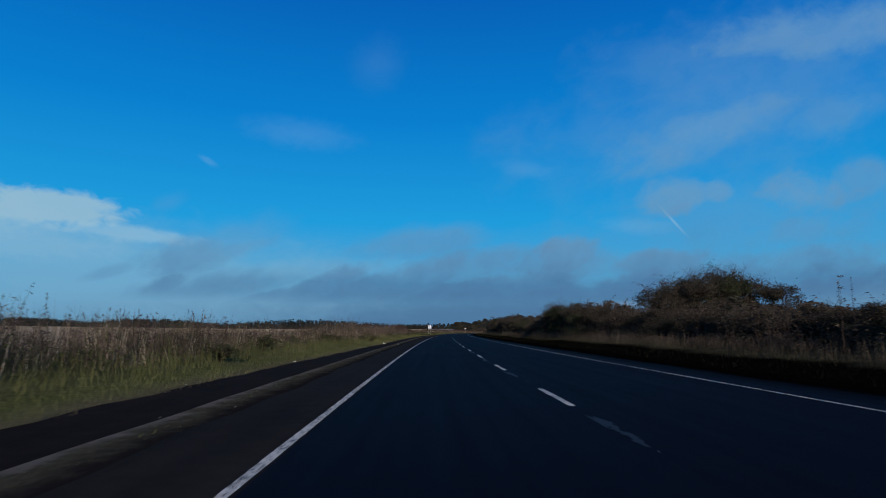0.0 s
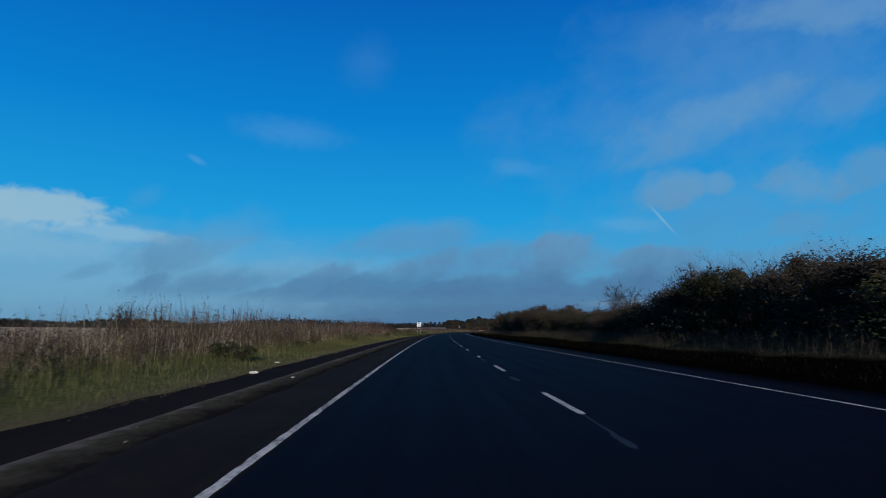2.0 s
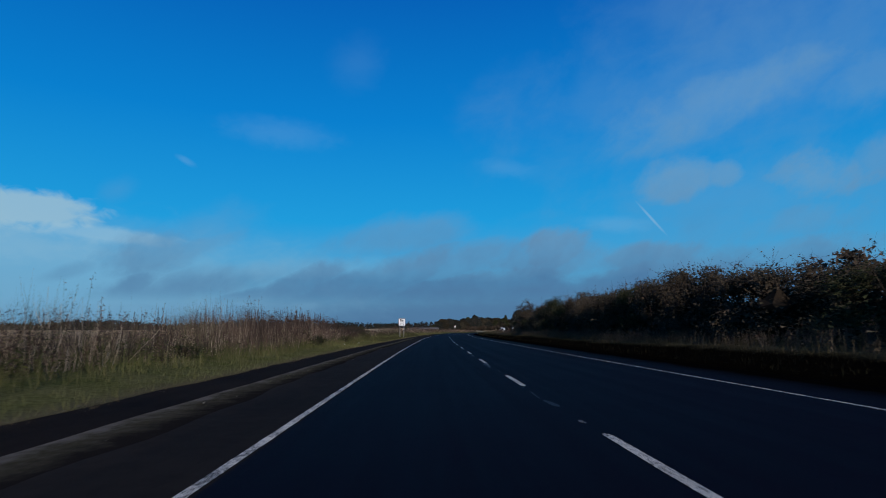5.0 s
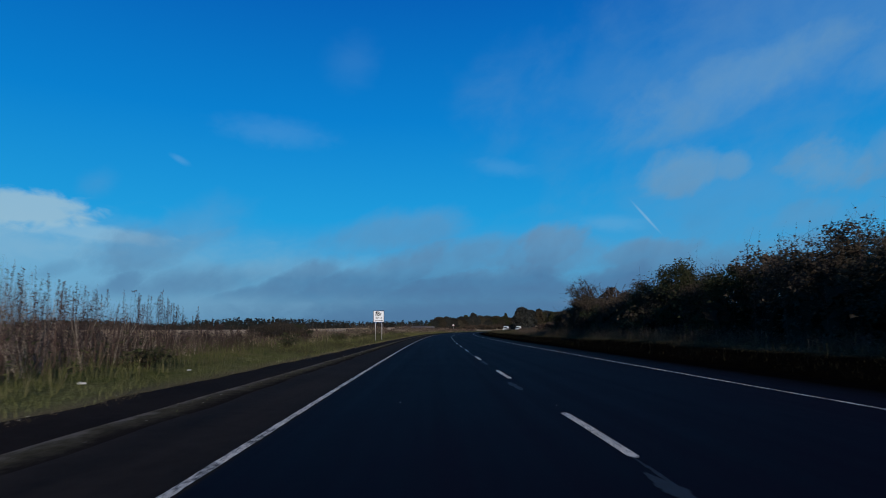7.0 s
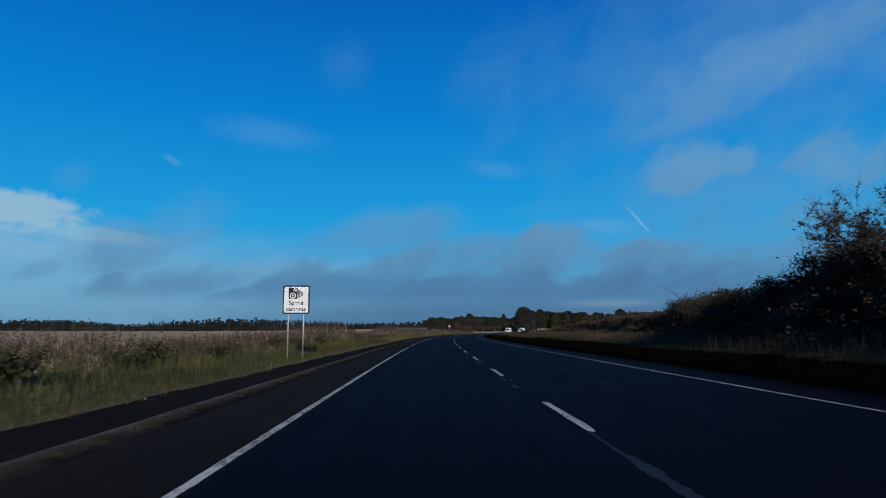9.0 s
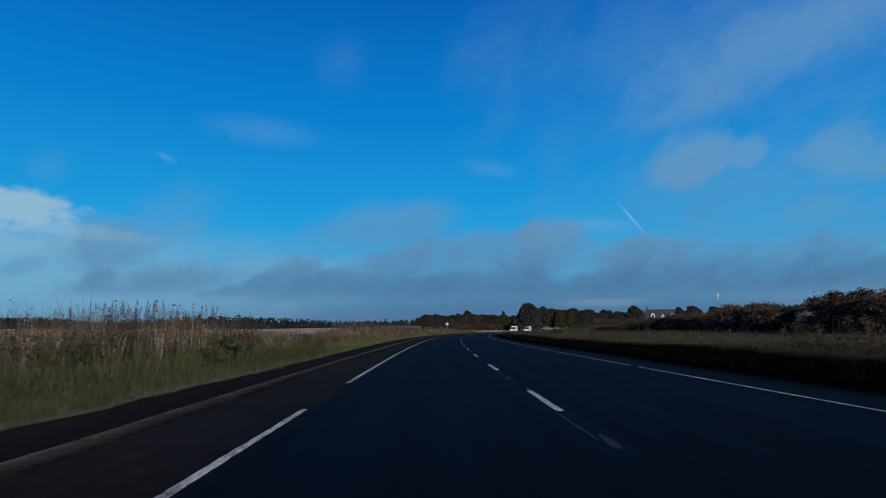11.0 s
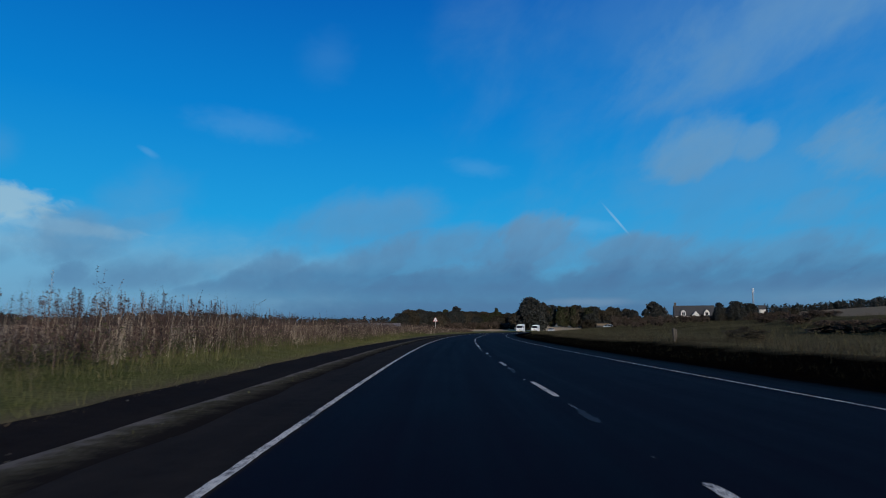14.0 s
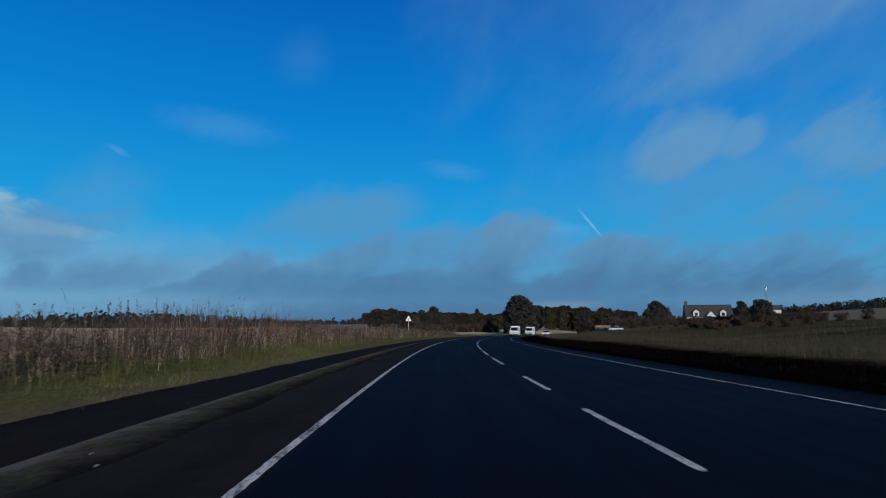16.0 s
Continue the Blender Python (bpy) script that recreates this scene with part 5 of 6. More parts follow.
# ---- left-hand weeds ----
WEED_H = ([-30, 4, 10, 20, 30, 42, 48, 55, 70, 85, 100, 110, 122, 132, 138, 147, 153, 159, 166, 185, 194, 200, 206, 212, 222, 234, 242, 248, 254, 262, 300, 340, 420],
          [1.7, 1.7, 1.35, 1.2, 1.15, 1.3, 1.8, 1.9, 1.75, 1.6, 1.7, 2.1, 2.2, 2.0, 1.0, 0.6, 1.25, 1.0, 1.0, 1.05, 1.4, 1.85, 1.85, 1.3, 0.75, 0.65, 1.4, 1.85, 1.85, 1.7, 1.72, 1.6, 1.3])


def weed_plan(seed, n, s0, s1, u_near, u_wide, u_far, heights, low):
    """Scattered places in clumps with a height for each plant; lower towards the road."""
    r = np.random.default_rng(seed)
    s = r.uniform(s0, s1, n)
    away = np.minimum(np.abs(r.normal(0, 1.0, n)) * u_wide + r.uniform(0, 1.1, n), u_far - r.uniform(0, 1, n))
    clump = 0.5 + 0.25 * np.sin(s * 1.13 + np.sin(away * 2.1) * 2) + 0.25 * np.sin(s * 0.41 + away * 1.3 + 2 * np.sin(s * 0.17))
    keep = r.random(n) < 0.35 + 0.65 * clump ** 1.2
    s, away, clump = s[keep], away[keep], clump[keep]
    h = np.interp(s, *heights) * (0.42 + 0.42 * r.uniform(0, 1, len(s)) + 0.20 * clump) * (low + (1 - low) * smoothstep(0.1, 2.0, away))
    h *= np.where(r.random(len(s)) < 0.05, 1.25, 1.0)
    h *= 1 + 0.20 * np.sin(s * 0.55 + 1.7 * np.sin(s * 0.21)) + 0.16 * np.sin(s * 1.7 + away * 1.1)
    return s, u_near + math.copysign(1, u_near) * away, h, r


def weeds(plan, pale_share, mats, label):
    s, u, h, r = plan
    n = len(s)
    base, th = rows_at(s, u)
    base[:, 2] -= 0.05
    lean = r.normal(0, 0.13, (n, 2)) * h[:, None]
    lean[r.random(n) < 0.08] *= 3.5
    top = base + np.concatenate([lean, h[:, None]], 1)
    wid = r.uniform(0.004, 0.0095, n)
    pale = r.random(n) < pale_share
    pieces = []
    for kind, m in ((pale, 0), (~pale, 1)):
        pieces.append((*sticks(base[kind], top[kind], wid[kind], wid[kind] * 0.35), m))
    # plumes: seed heads that narrow upwards
    pick = np.arange(n)[(r.random(n) < 0.78) & (h > 0.35)]
    j = np.repeat(pick, 9)
    f = r.uniform(0, 1, len(j)) ** 1.2
    span = r.uniform(0.22, 0.45, n)[j]
    w = (0.065 * (1.05 - f) + 0.006)[:, None]
    c = base[j] + (top - base)[j] * (1.04 - span * (1 - f))[:, None] + r.normal(0, 1, (len(j), 3)) * w * np.array([1, 1, 0.6])
    pieces.append((*leaves(c, r.uniform(0.035, 0.09, len(j)), r, -4.0, 0.36, True), 1))
    # withered side leaves half way up, green leaves about the foot
    j = np.repeat(np.arange(n), 5)
    c = base[j] + (top - base)[j] * r.uniform(0.25, 0.85, (len(j), 1)) + r.normal(0, 0.06, (len(j), 3))
    pieces.append((*leaves(c, r.uniform(0.06, 0.15, len(j)), r, -2.5, 0.24, True), 2))
    j = np.repeat(np.arange(n), 5)
    c = base[j] + (top - base)[j] * r.uniform(0.02, 0.55, (len(j), 1)) + r.normal(0, 0.10, (len(j), 3))
    c[:, 2] = np.maximum(c[:, 2], base[j][:, 2] + 0.04)
    pieces.append((*leaves(c, r.uniform(0.07, 0.18, len(j)), r, -1.0, 0.26, True), 3))
    ob = new("tall_weeds", joined("tall_weeds", pieces, mats))
    tagged(ob, label, "weeds", kind="stuff")


weeds(weed_plan(5, 15000, -12, 300, -9.3, 1.9, 5.6, WEED_H, 0.5), 0.30, [M_STRAW, M_HEADS, M_FUZZ, M_WEEDLEAF], "tangle of dry brown weeds and straw stalks along the verge")
weeds(weed_plan(6, 5000, 300, 400, -9.3, 1.9, 5.6, WEED_H, 0.5), 0.30, [M_STRAW, M_HEADS, M_FUZZ, M_WEEDLEAF], "dry brown weeds further along the verge")
weeds(weed_plan(7, 6500, -12, 200, 9.0, 1.0, 2.6, ([-12, 60, 120, 200], [0.9, 1.2, 1.1, 1.0]), 0.45), 0.35, [M_FUZZ, M_HEADS, M_FUZZ, M_BANKGRASS], "withered weeds before the dark thicket")


def standing_hay(seed, n, s0, s1, mat, label):
    """Tall withered grass that stands thick between the weeds."""
    s, u, h, r = weed_plan(seed, n, s0, s1, -9.8, 1.7, 5.2, WEED_H, 0.4)
    base, _ = rows_at(s, u)
    ob = new("standing_hay", blades("standing_hay", base, h * r.uniform(0.75, 1.12, len(s)), r.uniform(0.006, 0.018, len(s)), r, mat, 0.13, True))
    tagged(ob, label, "weeds", kind="stuff")


standing_hay(8, 36000, -12, 106, M_HAY, "tall withered grass standing thick between the weeds")
standing_hay(12, 16000, 104, 142, M_REDHAY, "tall reddish brown withered grass before the road sign")
standing_hay(13, 30000, 140, 240, M_HAY, "withered grass between low weeds beside the field")
standing_hay(10, 40000, 238, 400, M_REDHAY, "tall reddish withered grass along the verge")


def back_row(seed, n, s0, s1, label):
    """Dark rank growth along the field's edge, behind the weeds."""
    s, u, h, r = weed_plan(seed, n, s0, s1, -12.9, 0.9, 2.6, WEED_H, 0.8)
    base, _ = rows_at(s, u)
    ob = new("back_growth", blades("back_growth", base, h * r.uniform(0.7, 1.05, len(s)), r.uniform(0.012, 0.03, len(s)), r, M_FUZZ, 0.2, True))
    tagged(ob, label, "weeds", kind="stuff")


back_row(18, 34000, -12, 300, "dark brown rank growth along the edge of the stubble field")


def straw_clumps(seed, n, s0, s1, label):
    """Sheaves of pale dead stems that lean together out of the dark undergrowth."""
    s, u, h, r = weed_plan(seed, n, s0, s1, -9.7, 1.5, 4.6, WEED_H, 0.55)
    base, _ = rows_at(s, u)
    j = np.repeat(np.arange(len(s)), r.integers(5, 15, len(s)))
    foot = base[j] + np.concatenate([r.normal(0, 0.09, (len(j), 2)), np.full((len(j), 1), -0.05)], 1)
    lean = (r.normal(0, 0.16, (len(s), 2))[j] + r.normal(0, 0.09, (len(j), 2))) * h[j][:, None]
    top = foot + np.concatenate([lean, (h[j] * r.uniform(0.42, 0.85, len(j)))[:, None]], 1)
    wide = r.uniform(0.004, 0.009, len(j))
    v, f = sticks(foot, top, wide, wide * 0.5)
    tagged(new("straw_clumps", joined("straw_clumps", [(v, f, 0)], [M_STRAW])), label, "weeds", kind="stuff")


straw_clumps(14, 1200, -12, 240, "sheaves of pale dead stems among the weeds")
straw_clumps(15, 1200, 236, 380, "pale bleached stems among reddish weeds")


def tall_stalks(name, spots, label):
    """Single dead stalks with plumes, and a few flat umbels, that stand above the rest."""
    r = np.random.default_rng(9)
    a, b, ra, rb, c = [], [], [], [], []
    for s, u, h, umbel in spots:
        p, _ = rows_at(np.array([s]), np.array([u]))
        p = p[0] - np.array([0, 0, 0.1])
        t = p + np.array([r.normal(0, 0.07), r.normal(0, 0.07), h])
        a.append(p), b.append(t), ra.append(0.010), rb.append(0.004)
        if umbel:
            for f in (0.86, 1.0):
                o = p + (t - p) * f
                e = o + np.array([r.normal(0, 0.07), r.normal(0, 0.07), 0.09])
                a.append(o), b.append(e), ra.append(0.004), rb.append(0.003)
                for k in range(9):
                    g = e + np.array([0.07 * math.cos(k * 0.7), 0.07 * math.sin(k * 0.7), 0.04 + r.normal(0, 0.012)])
                    a.append(e), b.append(g), ra.append(0.002), rb.append(0.002)
                    c.append(g), c.append(g + r.normal(0, 0.012, 3))
        else:
            long = r.uniform(0.25, 0.5)
            for k in range(54):
                f = r.uniform(0, 1) ** 1.15
                c.append(p + (t - p) * (1.03 - long * (1 - f)) + r.normal(0, 1, 3) * np.array([1, 1, 0.5]) * (0.050 * (1.05 - f) + 0.004))
    v1, f1 = sticks(np.array(a), np.array(b), np.array(ra), np.array(rb))
    v2, f2 = leaves(np.array(c), r.uniform(0.03, 0.075, len(c)), r, -3.0, 0.35)
    tagged(new(name, joined(name, [(v1, f1, 0), (v2, f2, 0)], [M_HEADS])), label, "weeds", kind="stuff")


r = np.random.default_rng(21)
left_spots = [(s, -10.6 - abs(r.normal(0, 1.0)), float(np.interp(s, *WEED_H)) * r.uniform(0.85, 1.08), r.random() < 0.04) for s in np.concatenate([r.uniform(-6, 26, 34), r.uniform(46, 76, 60), r.uniform(76, 106, 24), r.uniform(108, 140, 200), r.uniform(195, 212, 75), r.uniform(241, 256, 80), r.uniform(256, 310, 80)])]
tall_stalks("dead_stalks", left_spots, "tall dead dock and hogweed stalks above the weeds")
right_spots = [(s, r.uniform(9.6, 11.0), r.uniform(1.5, 2.6), r.random() < 0.25) for s in np.concatenate([r.uniform(0, 16, 14), r.uniform(28, 48, 14), r.uniform(86, 120, 14), r.uniform(128, 160, 26)])]
right_spots += [(156.5, 11.0, 4.0, True), (157.4, 10.8, 3.6, False), (149.0, 10.8, 3.7, True), (150.2, 11.2, 3.2, False), (-1.5, 10.2, 2.2, False), (0.5, 10.6, 2.4, False), (5.5, 10.9, 2.3, False)]
tall_stalks("dead_stalks", right_spots, "tall dead stalks in front of the dark thicket")

# ---- grass ----


def grass(name, n, s0, s1, u0, u1, hmin, hmax, width, mat, seed, label, lean=0.3, squeeze=1.0):
    r = np.random.default_rng(seed)
    s = s0 + (s1 - s0) * r.uniform(0, 1, n) ** squeeze
    u = r.uniform(u0, u1, n)
    tuft = 0.5 + 0.5 * np.sin(s * 2.3 + u * 1.1) * np.sin(u * 2.9 - s * 0.7)
    keep = r.random(n) < 0.6 + 0.4 * tuft
    s, u, tuft = s[keep], u[keep], tuft[keep]
    u = u + aside(s, u)
    base, _ = rows_at(s, u)
    h = r.uniform(hmin, hmax, len(s)) * (0.8 + 0.4 * tuft)
    ob = new(name, blades(name, base, h, r.uniform(0.6, 1.4, len(s)) * width, r, mat, lean, hmax > 0.5))
    tagged(ob, label, "grass", kind="stuff")


grass("verge_grass", 120000, -12, 300, -10.8, -7.08, 0.03, 0.20, 0.011, M_GRASS, 31, "short green and straw grass on the roadside verge", 0.5, 1.0)
grass("rank_grass", 70000, -12, 330, -12.6, -8.5, 0.14, 0.58, 0.013, M_DRYGRASS, 32, "rank straw-coloured grass among the weeds", 0.35)
grass("rank_grass", 24000, 138, 214, -9.4, -7.25, 0.08, 0.36, 0.012, M_VERGETALL, 36, "tall tufted grass about the foot of a sign", 0.3)
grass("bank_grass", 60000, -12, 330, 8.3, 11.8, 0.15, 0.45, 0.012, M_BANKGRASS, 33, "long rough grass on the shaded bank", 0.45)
grass("bank_grass", 34000, -12, 330, 6.7, 9.2, 0.04, 0.22, 0.010, M_SHADEGRASS, 38, "thin grass at the foot of the bank, coloured as in shade", 0.5)
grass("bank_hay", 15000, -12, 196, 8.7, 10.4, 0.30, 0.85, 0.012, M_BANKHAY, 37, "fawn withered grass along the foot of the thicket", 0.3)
grass("bank_grass", 45000, 186, 420, 8.5, 36, 0.10, 0.40, 0.02, M_SLOPE, 34, "rough olive grass rising beside the road", 0.45)
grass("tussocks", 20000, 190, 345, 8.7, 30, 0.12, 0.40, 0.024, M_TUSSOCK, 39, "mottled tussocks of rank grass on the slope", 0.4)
grass("field_stubble", 26000, -12, 260, -34, -15.0, 0.08, 0.22, 0.02, M_STUBBLE, 35, "pale cut stubble standing in the field", 0.25)


def footway_fringe():
    """Dry grass that leans over the edge of the footway in uneven tongues."""
    r = np.random.default_rng(43)
    n = 16000
    s = r.uniform(-12, 300, n)
    reach = 0.14 + 0.12 * np.sin(s * 0.9) + 0.12 * np.sin(s * 2.7 + 1) + 0.10 * np.sin(s * 0.31 + 2) + 0.08 * np.sin(s * 6.1)
    u = np.interp(s, WANDER_AT, GRASS_EDGE) + 0.04 + np.clip(reach, 0.0, 0.5) * r.uniform(-0.6, 1, n)
    x, y = spot(s, u)
    base = np.stack([x, y, np.full(n, 0.10)], -1)
    ob = new("fringe_grass", blades("fringe_grass", base, r.uniform(0.02, 0.10, n), r.uniform(0.006, 0.013, n), r, M_FAWN, 0.8, False))
    tagged(ob, "dry grass leaning over the edge of the footway", "grass", kind="stuff")


def loose_stones():
    """Pale grit, chips and dead leaves along the strip and the footway's edge."""
    r = np.random.default_rng(45)
    n = 800
    s = r.uniform(-12, 300, n)
    u = np.where(r.random(n) < 0.75, np.interp(s, WANDER_AT, GRASS_EDGE) + 0.1 + r.normal(0, 0.14, n), np.interp(s, WANDER_AT, STRIP_FOOT) + r.normal(0, 0.2, n))
    x, y = spot(s, u)
    size = 0.007 + 0.016 * r.uniform(0, 1, n) ** 3
    c = np.stack([x, y, np.where(u < -6, 0.105, 0.082) + size * 0.3], -1)
    corner = np.array([[1, 0, 0], [0, 1, 0], [-1, 0, 0], [0, -1, 0], [0, 0, 0.7], [0, 0, -0.7]])
    v = c[:, None, :] + corner[None] * size[:, None, None] * r.uniform(0.6, 1.4, (n, 6, 1))
    i = np.arange(n)[:, None, None] * 6
    f = (i + np.array([[0, 1, 4], [1, 2, 4], [2, 3, 4], [3, 0, 4], [1, 0, 5], [2, 1, 5], [3, 2, 5], [0, 3, 5]])[None]).reshape(-1, 3)
    ob = new("loose_stones", mesh_data("loose_stones", v.reshape(-1, 3), f, M_GRIT))
    tagged(ob, "pale grit and small stones along the asphalt edge", "stones", kind="stuff")


def edge_tufts():
    r = np.random.default_rng(41)
    n = 8000
    s = r.uniform(-12, 300, n)
    u = np.interp(s, WANDER_AT, STRIP_FOOT) + 0.12 - 0.5 * r.beta(2, 2, n)
    patch = np.sin(s * 0.21) + np.sin(s * 0.083 + 2) + np.sin(s * 0.9) * 0.6
    keep = r.random(n) < smoothstep(-0.9, 1.6, patch)
    s, u = s[keep], u[keep]
    x, y = spot(s, u)
    base = np.stack([x, y, np.full(len(s), 0.082)], -1)
    ob = new("edge_grass", blades("edge_grass", base, r.uniform(0.015, 0.06, len(s)), r.uniform(0.008, 0.016, len(s)), r, M_DRYGRASS, 0.7, False))
    tagged(ob, "low grass tufts on the gritty strip", "grass", kind="stuff")


edge_tufts()
footway_fringe()
loose_stones()

# ---- broad-leaved weeds by the footway ----


def broadleaf(seed):
    """A low mound of leaves on arching shoots."""
    r = np.random.default_rng(seed)
    n = 26
    ang, out = r.uniform(0, 2 * np.pi, n), r.uniform(0.2, 0.62, n)
    mid = np.stack([np.cos(ang) * out * 0.5, np.sin(ang) * out * 0.5, r.uniform(0.25, 0.5, n)], -1)
    tip = np.stack([np.cos(ang) * out, np.sin(ang) * out, mid[:, 2] * r.uniform(0.5, 1.15, n)], -1)
    v, f = sticks(np.concatenate([np.zeros((n, 3)), mid]), np.concatenate([mid, tip]), np.full(2 * n, 0.006), np.full(2 * n, 0.004))
    t = new("bramble_clump")
    part("stalk", mesh_data("stalk", v, f, M_TWIG), None, t)
    m = 420
    k, w = r.integers(0, n, m), r.uniform(0.2, 1.05, (m, 1))
    c = np.where(w < 0.5, mid[k] * w * 2, mid[k] + (tip - mid)[k] * (w * 2 - 1)) + r.normal(0, 0.06, (m, 3))
    c[:, 2] = np.maximum(c[:, 2], 0.03)
    v, f = leaves(c, r.uniform(0.06, 0.15, m), r, 0.6, 0.55)
    part("foliage", mesh_data("foliage", v, f, M_DOCK), None, t, "dull dark green leaves")
    return tagged(t, "low dark green bramble clump on the verge", "weed", "broad-leaved clumps")


r = np.random.default_rng(77)
kinds = [broadleaf(60 + k) for k in range(3)]
for k, (s0, u0) in enumerate([(47.8, -9.4), (47.2, -8.4), (80.0, -9.7), (78.6, -9.0), (116.0, -9.5), (127.0, -9.3), (121.0, -10.0), (200.6, -8.9), (197.8, -8.6), (213.4, -9.3), (215.0, -8.8), (224.5, -9.6), (221.0, -11.0), (24.0, -10.4), (9.0, -8.9),
                              (61.0, -9.6), (66.0, -9.9), (96.0, -9.8), (142.0, -9.4), (144.5, -9.9), (176.0, -9.8), (161.0, -9.6), (163.5, -10.2), (167.0, -9.4), (181.0, -9.9), (186.0, -9.5), (156.0, -9.2), (218.0, -10.4), (16.0, -9.6), (33.0, -10.0), (36.0, -9.7)]):
    ob = kinds[k] if k < 3 else copy_thing(kinds[k % 3], Matrix())
    stand(ob, s0, u0, r.uniform(0, 360), r.uniform(0.75, 1.3), 0.02)

# ---- litter on the footway and verge ----
M_PAPER = plain("dirty white paper", (0.62, 0.60, 0.56), 0.8, vary=0.25, scale=20)


def litter(seed, size, label):
    """A crushed scrap, flattened on the ground."""
    r = np.random.default_rng(seed)
    bm = bmesh.new()
    bmesh.ops.create_icosphere(bm, subdivisions=2, radius=size / 2)
    for v in bm.verts:
        v.co = Vector((v.co.x * 1.25, v.co.y * 0.8, v.co.z * 0.32 + 0.16 * size)) + Vector(r.normal(0, 0.07 * size, 3))
        v.co.z = max(v.co.z, 0.0)
    return tagged(part("litter", bm, M_PAPER), label, "litter", "scraps by the road")


for k, (s0, u0, size, lab) in enumerate(((42.9, -6.75, 0.20, "crushed pale paper scrap lying on the footway"), (47.2, -7.25, 0.13, "small pale scrap at the edge of the grass"), (41.6, -5.45, 0.09, "small pale scrap on the turf strip"),
                                         (11.6, -7.2, 0.13, "white scrap at the edge of the footway"), (123.4, -8.9, 0.14, "white scrap lying in the verge grass"), (127.2, -8.3, 0.10, "small white scrap in the verge grass"))):
    x, y = (float(q) for q in spot(s0, u0))
    z = float(land(s0, u0)) + 0.03 if u0 < -7.22 else 0.085
    litter(k, size, lab).matrix_world = pose(x, y, z - 0.004, 0, 0, 40 * k)

# ---- trees round the bend and on the hill ----
tree_kinds = []
for k, (hh, sp, cnt, mat, lab) in enumerate(((12, 6.2, 4600, M_TREEHAZE, "broad round tree in brown autumn leaf beside the road"), (12, 4.2, 2900, M_TREEHAZE, "upright dark green tree in a far row"),
                                             (12, 5.2, 3100, M_TREEHAZE, "spreading brownish tree in a far row"), (12, 3.4, 2500, M_GREENLEAF, "narrow dark tree in a far row"), (12, 5.6, 3100, M_TREELEAF, "dark bare-topped tree in a far row"))):
    tree_kinds.append([tree_meshes(200 + k, hh, sp, cnt * 7 // 4, 0.66, mat, trunk=(0.10, 0.2, 0.16, 0.16, 0.2)[k]), lab, None])


def tree_at(kind, x, y, height, wide, turn):
    meshes, lab, first = tree_kinds[kind]
    m = pose(x, y, plan_height(x, y) - 0.1, 0, 0, turn)
    if first is None:
        ob = tree_kinds[kind][2] = plant("tree", meshes, ("", ""), lab, "tree", "far trees")
    else:
        ob = copy_thing(first, m)
    ob.matrix_world = m @ Matrix.Diagonal((wide, wide, height / 12, 1))


r = np.random.default_rng(91)
tree_at(0, 84.8, 484.0, 14.0, 1.12, 20)          # the big round tree
tree_at(0, 89.5, 490.0, 12.0, 1.0, 110)
for x, y, h, w, k in ((27.5, 466, 6.6, 0.75, 2), (31, 470, 8.2, 0.85, 4), (35.5, 473, 8.4, 0.85, 1), (40, 478, 7.8, 0.8, 2), (44, 484, 6.6, 0.7, 4), (24.5, 462, 4.6, 0.5, 3), (33, 482, 8.0, 0.9, 2), (38, 490, 8.2, 0.9, 1),
                      (50, 520, 7.2, 0.8, 4), (57, 545, 8.0, 0.8, 2), (64, 560, 11.5, 0.85, 1), (60, 575, 10.0, 0.8, 3), (70, 590, 8.5, 0.8, 2), (76, 600, 9.0, 0.9, 4), (84, 610, 9.5, 0.9, 2), (90, 615, 8.8, 0.9, 4),
                      (95, 600, 9.6, 0.8, 3), (100, 620, 12.5, 0.6, 3), (104, 590, 8.2, 0.8, 2), (98, 560, 7.6, 0.8, 4), (72, 540, 6.0, 0.7, 2), (80, 530, 6.5, 0.7, 4), (54, 560, 8.0, 0.95, 2), (66, 600, 9.0, 1.0, 4), (80, 640, 10.5, 1.0, 2), (88, 650, 10.5, 1.0, 1), (96, 640, 10.0, 1.0, 4), (73, 625, 9.5, 1.0, 1), (106, 612, 9.0, 0.9, 2), (47, 540, 7.0, 0.9, 1), (58, 590, 9.0, 1.0, 2)):
    tree_at(k, x, y, h, w, r.uniform(0, 360))
for k in range(14):
    tree_at(int(r.integers(1, 5)), 84 + 32 * k / 13 + r.normal(0, 1), 590 + r.uniform(-18, 20), r.uniform(7.5, 9.5), r.uniform(0.85, 1.1), r.uniform(0, 360))
for k in range(38):      # the row to the right of the big tree
    f = k / 37
    tree_at(int(r.integers(1, 5)), 112 + 64 * f + r.normal(0, 1.5), 584 - 8 * f + r.normal(0, 6), r.uniform(12.0, 15.0) - 1.0 * f, r.uniform(0.75, 1.0), r.uniform(0, 360))
for x, y, h, w, k in ((146, 493, 13.0, 0.95, 2), (151, 496, 10.0, 0.8, 4), (138, 500, 9.6, 0.95, 2), (131, 508, 8.8, 0.95, 4), (124, 515, 8.6, 0.95, 1), (158, 466, 7.4, 0.62, 2), (166, 470, 6.4, 0.7, 4), (181, 474, 7.6, 0.72, 2), (176, 480, 7.0, 0.7, 1),
                      (120, 486, 5.2, 0.7, 2), (114, 492, 5.6, 0.7, 4), (206, 486, 4.6, 0.6, 2), (215, 492, 4.4, 0.6, 4)):
    tree_at(k, x, y, h, w, r.uniform(0, 360))


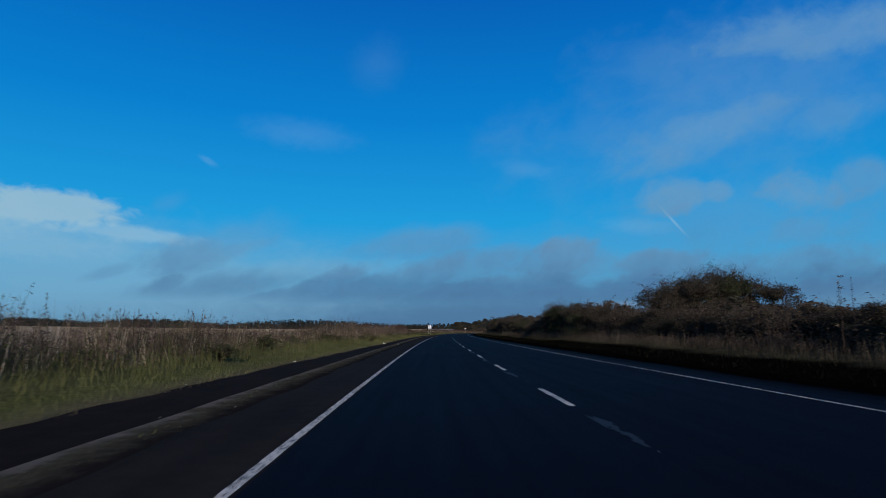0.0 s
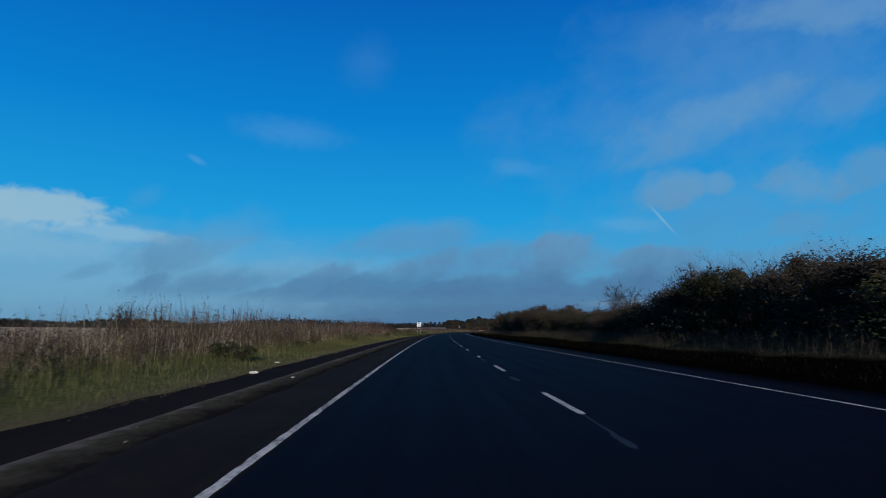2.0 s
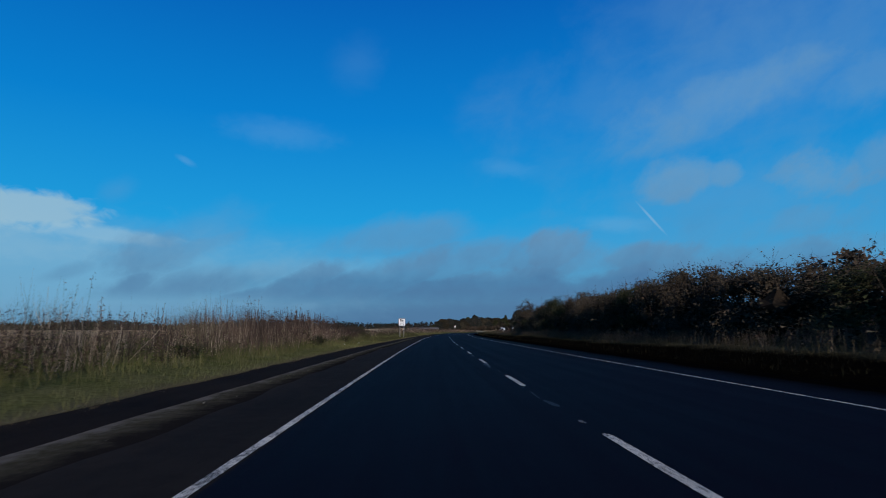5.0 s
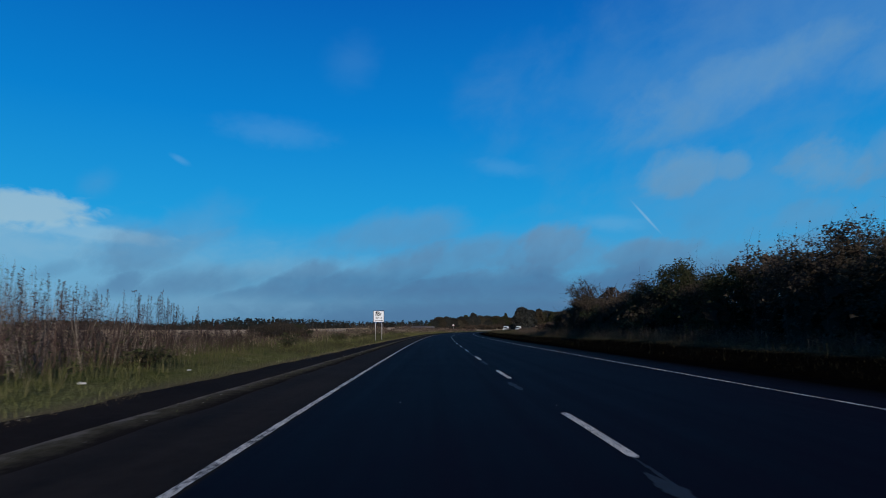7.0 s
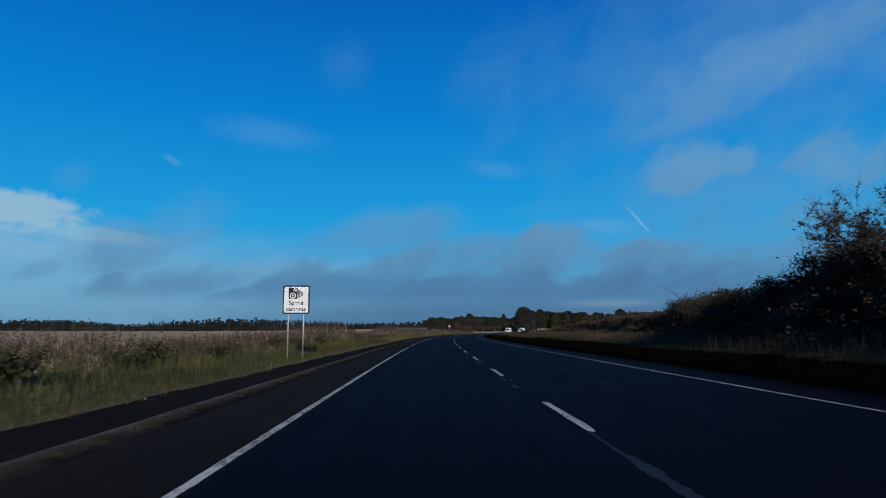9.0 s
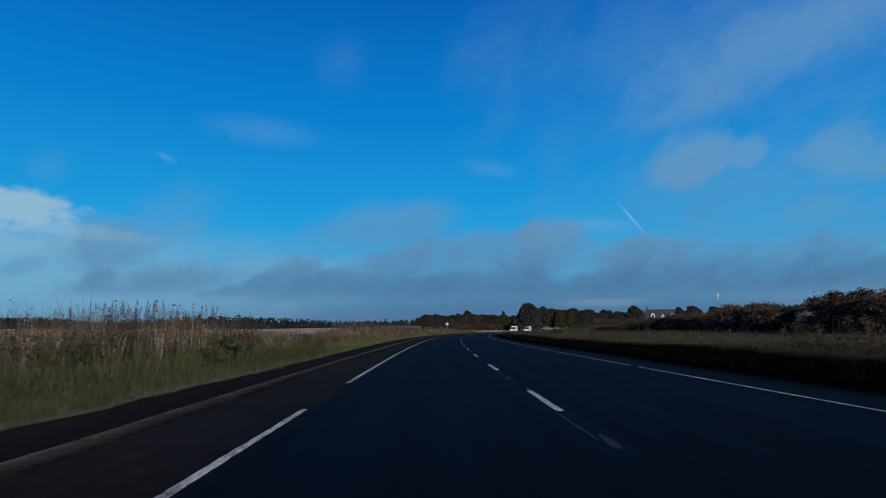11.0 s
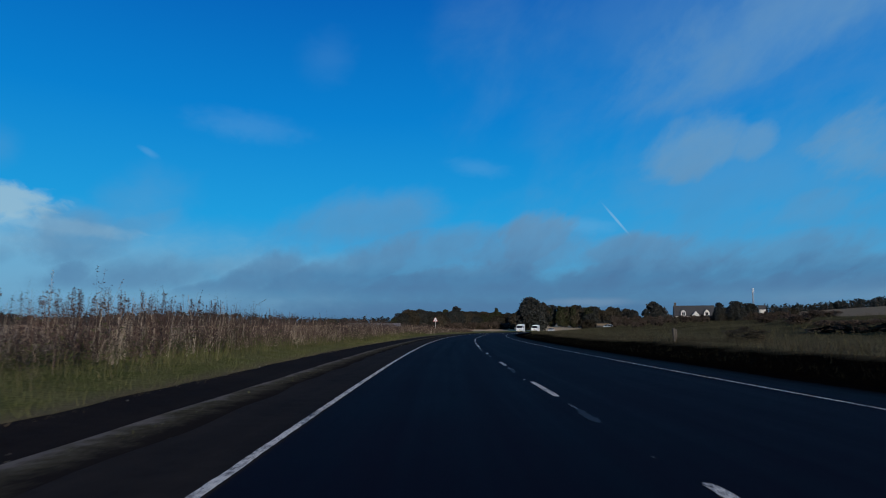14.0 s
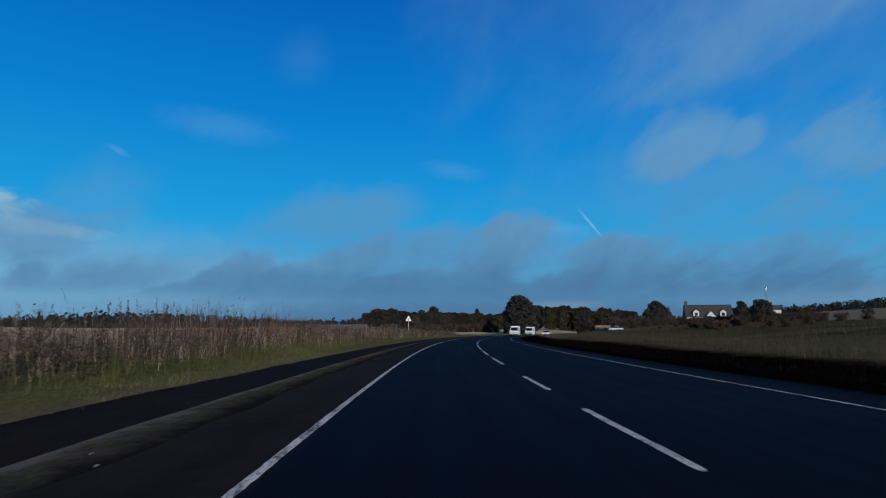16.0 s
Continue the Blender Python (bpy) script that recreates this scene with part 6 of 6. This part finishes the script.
for x, y, top, w in ((144.1, 428.0, 11.3, 0.66), (139.6, 431.1, 10.9, 0.36)):      # two round trees beside the cottage
    tree_at(2, x, y, top - plan_height(x, y), w, 70)
for k in range(26):      # undergrowth at the feet of the trees past the bend
    x, y = 50 + 34 * k / 25 + r.normal(0, 0.8), 494 + 26 * k / 25 + r.normal(0, 2.0)
    ob = copy_thing(firsts[(True, k % 3)], Matrix())
    ob.matrix_world = pose(x, y, plan_height(x, y) - 0.1, 0, 0, r.uniform(0, 360)) @ Matrix.Diagonal((1.2, 1.2, r.uniform(0.9, 1.3), 1))


def far_trees(name, spots, label, seed):
    """A distant wood as one mesh: ragged conifers and rounder crowns side by side."""
    r = np.random.default_rng(seed)
    pieces_c, sizes = [], []
    a, b, ra, rb = [], [], [], []
    for x, y, h, conifer in spots:
        z = plan_height(x, y)
        n = 40 if conifer else (40 if h > 7 else 22)
        t = r.uniform(0, 1, n) ** 1.35
        ang = r.uniform(0, 2 * np.pi, n)
        if conifer:
            rad = (1 - t) * h * 0.20 * r.uniform(0.5, 1.15, n) + 0.15
            zz = h * (0.08 + 0.92 * t)
        else:
            rad = np.sin(np.pi * np.clip(t * 0.88 + 0.1, 0, 1)) ** 0.6 * h * 0.40 * r.uniform(0.4, 1.1, n)
            zz = h * (0.06 + 0.92 * t)
        pieces_c.append(np.stack([x + np.cos(ang) * rad, y + np.sin(ang) * rad, z + zz], -1))
        sizes.append(r.uniform(0.09, 0.19, n) * max(h, 8))
        a.append((x, y, z - 0.5)), b.append((x, y, z + h * 0.8)), ra.append(0.3), rb.append(0.08)
    v1, f1 = sticks(np.array(a), np.array(b), np.array(ra), np.array(rb))
    v2, f2 = leaves(np.concatenate(pieces_c), np.concatenate(sizes), r, 0.8, 0.85, single=True)
    tagged(new(name, joined(name, [(v1, f1, 0), (v2, f2, 1)], [M_BARK, M_CONIFER])), label, "woodland", kind="stuff")


r = np.random.default_rng(17)
spots = []
for k in range(2300):     # the long wood behind the stubble field
    f = r.uniform(0, 1)
    x = -1250 + 1290 * f + r.normal(0, 6)
    y = 880 + 160 * math.sin(f * 5) + r.uniform(0, 90)
    h = (13.6 - 5.0 * f + 2.5 * math.sin(f * 31)) * r.uniform(0.7, 1.12)
    spots.append((x, y, h, r.random() < 0.35))
for k in range(1700):     # undergrowth along its near edge
    f = r.uniform(0, 1)
    spots.append((-1250 + 1290 * f, 872 + 160 * math.sin(f * 5) + r.uniform(0, 12), r.uniform(3.5, 6.5), False))
far_trees("far_wood", spots, "long dark wood along the edge of the stubble field", 1)
spots = []
for k in range(900):     # the wood on the ridge
    f = r.uniform(0, 1)
    x = 262 + 330 * f + r.normal(0, 5)
    y = 640 - 40 * f + r.uniform(0, 60)
    spots.append((x, y, (6.2 + 1.2 * math.sin(f * 17)) * r.uniform(0.75, 1.12), r.random() < 0.3))
far_trees("ridge_wood", spots, "dark wood along the ridge above the pale hill field", 2)

_eave = plan_height(142.0, 452.0) + 2.9
for k in range(44):      # the garden hedge before the cottage, clipped level with its eaves
    f = k / 43
    d = -30 + 60 * f
    x, y = 138.3 + 0.914 * d + r.normal(0, 0.25), 443.8 - 0.407 * d + r.normal(0, 0.25)
    ob = copy_thing(firsts[(True, k % 3)], Matrix())
    tall = max(v.co.z for q in ob.children for v in q.data.vertices) if ob.children else max(v.co.z for v in ob.data.vertices)
    rise = min(max((_eave - plan_height(x, y)) / tall, 0.8), 2.4)
    ob.matrix_world = pose(x, y, plan_height(x, y) - 0.1, 0, 0, r.uniform(0, 360)) @ Matrix.Diagonal((1.05, 1.05, rise * r.uniform(1.24, 1.36), 1))

ob = shed("barn", 17, 6, 1.5, 2.7, M_GREYWALL, plain("grey sheet roof", (0.10, 0.10, 0.105), 0.8, vary=0.2, scale=1.5), "long low grey barn beyond the roadside weeds", "barn")
ob.matrix_world = pose(17.0, 436.0, plan_height(17.0, 436.0), 0, 0, -8)

ob = copy_thing(firsts[(False, 4)], Matrix())      # a lone bush in the field
ob.matrix_world = pose(5.6, 375.0, plan_height(5.6, 375.0) - 0.1, 0, 0, 30) @ Matrix.Diagonal((0.85, 0.85, 1.1, 1))
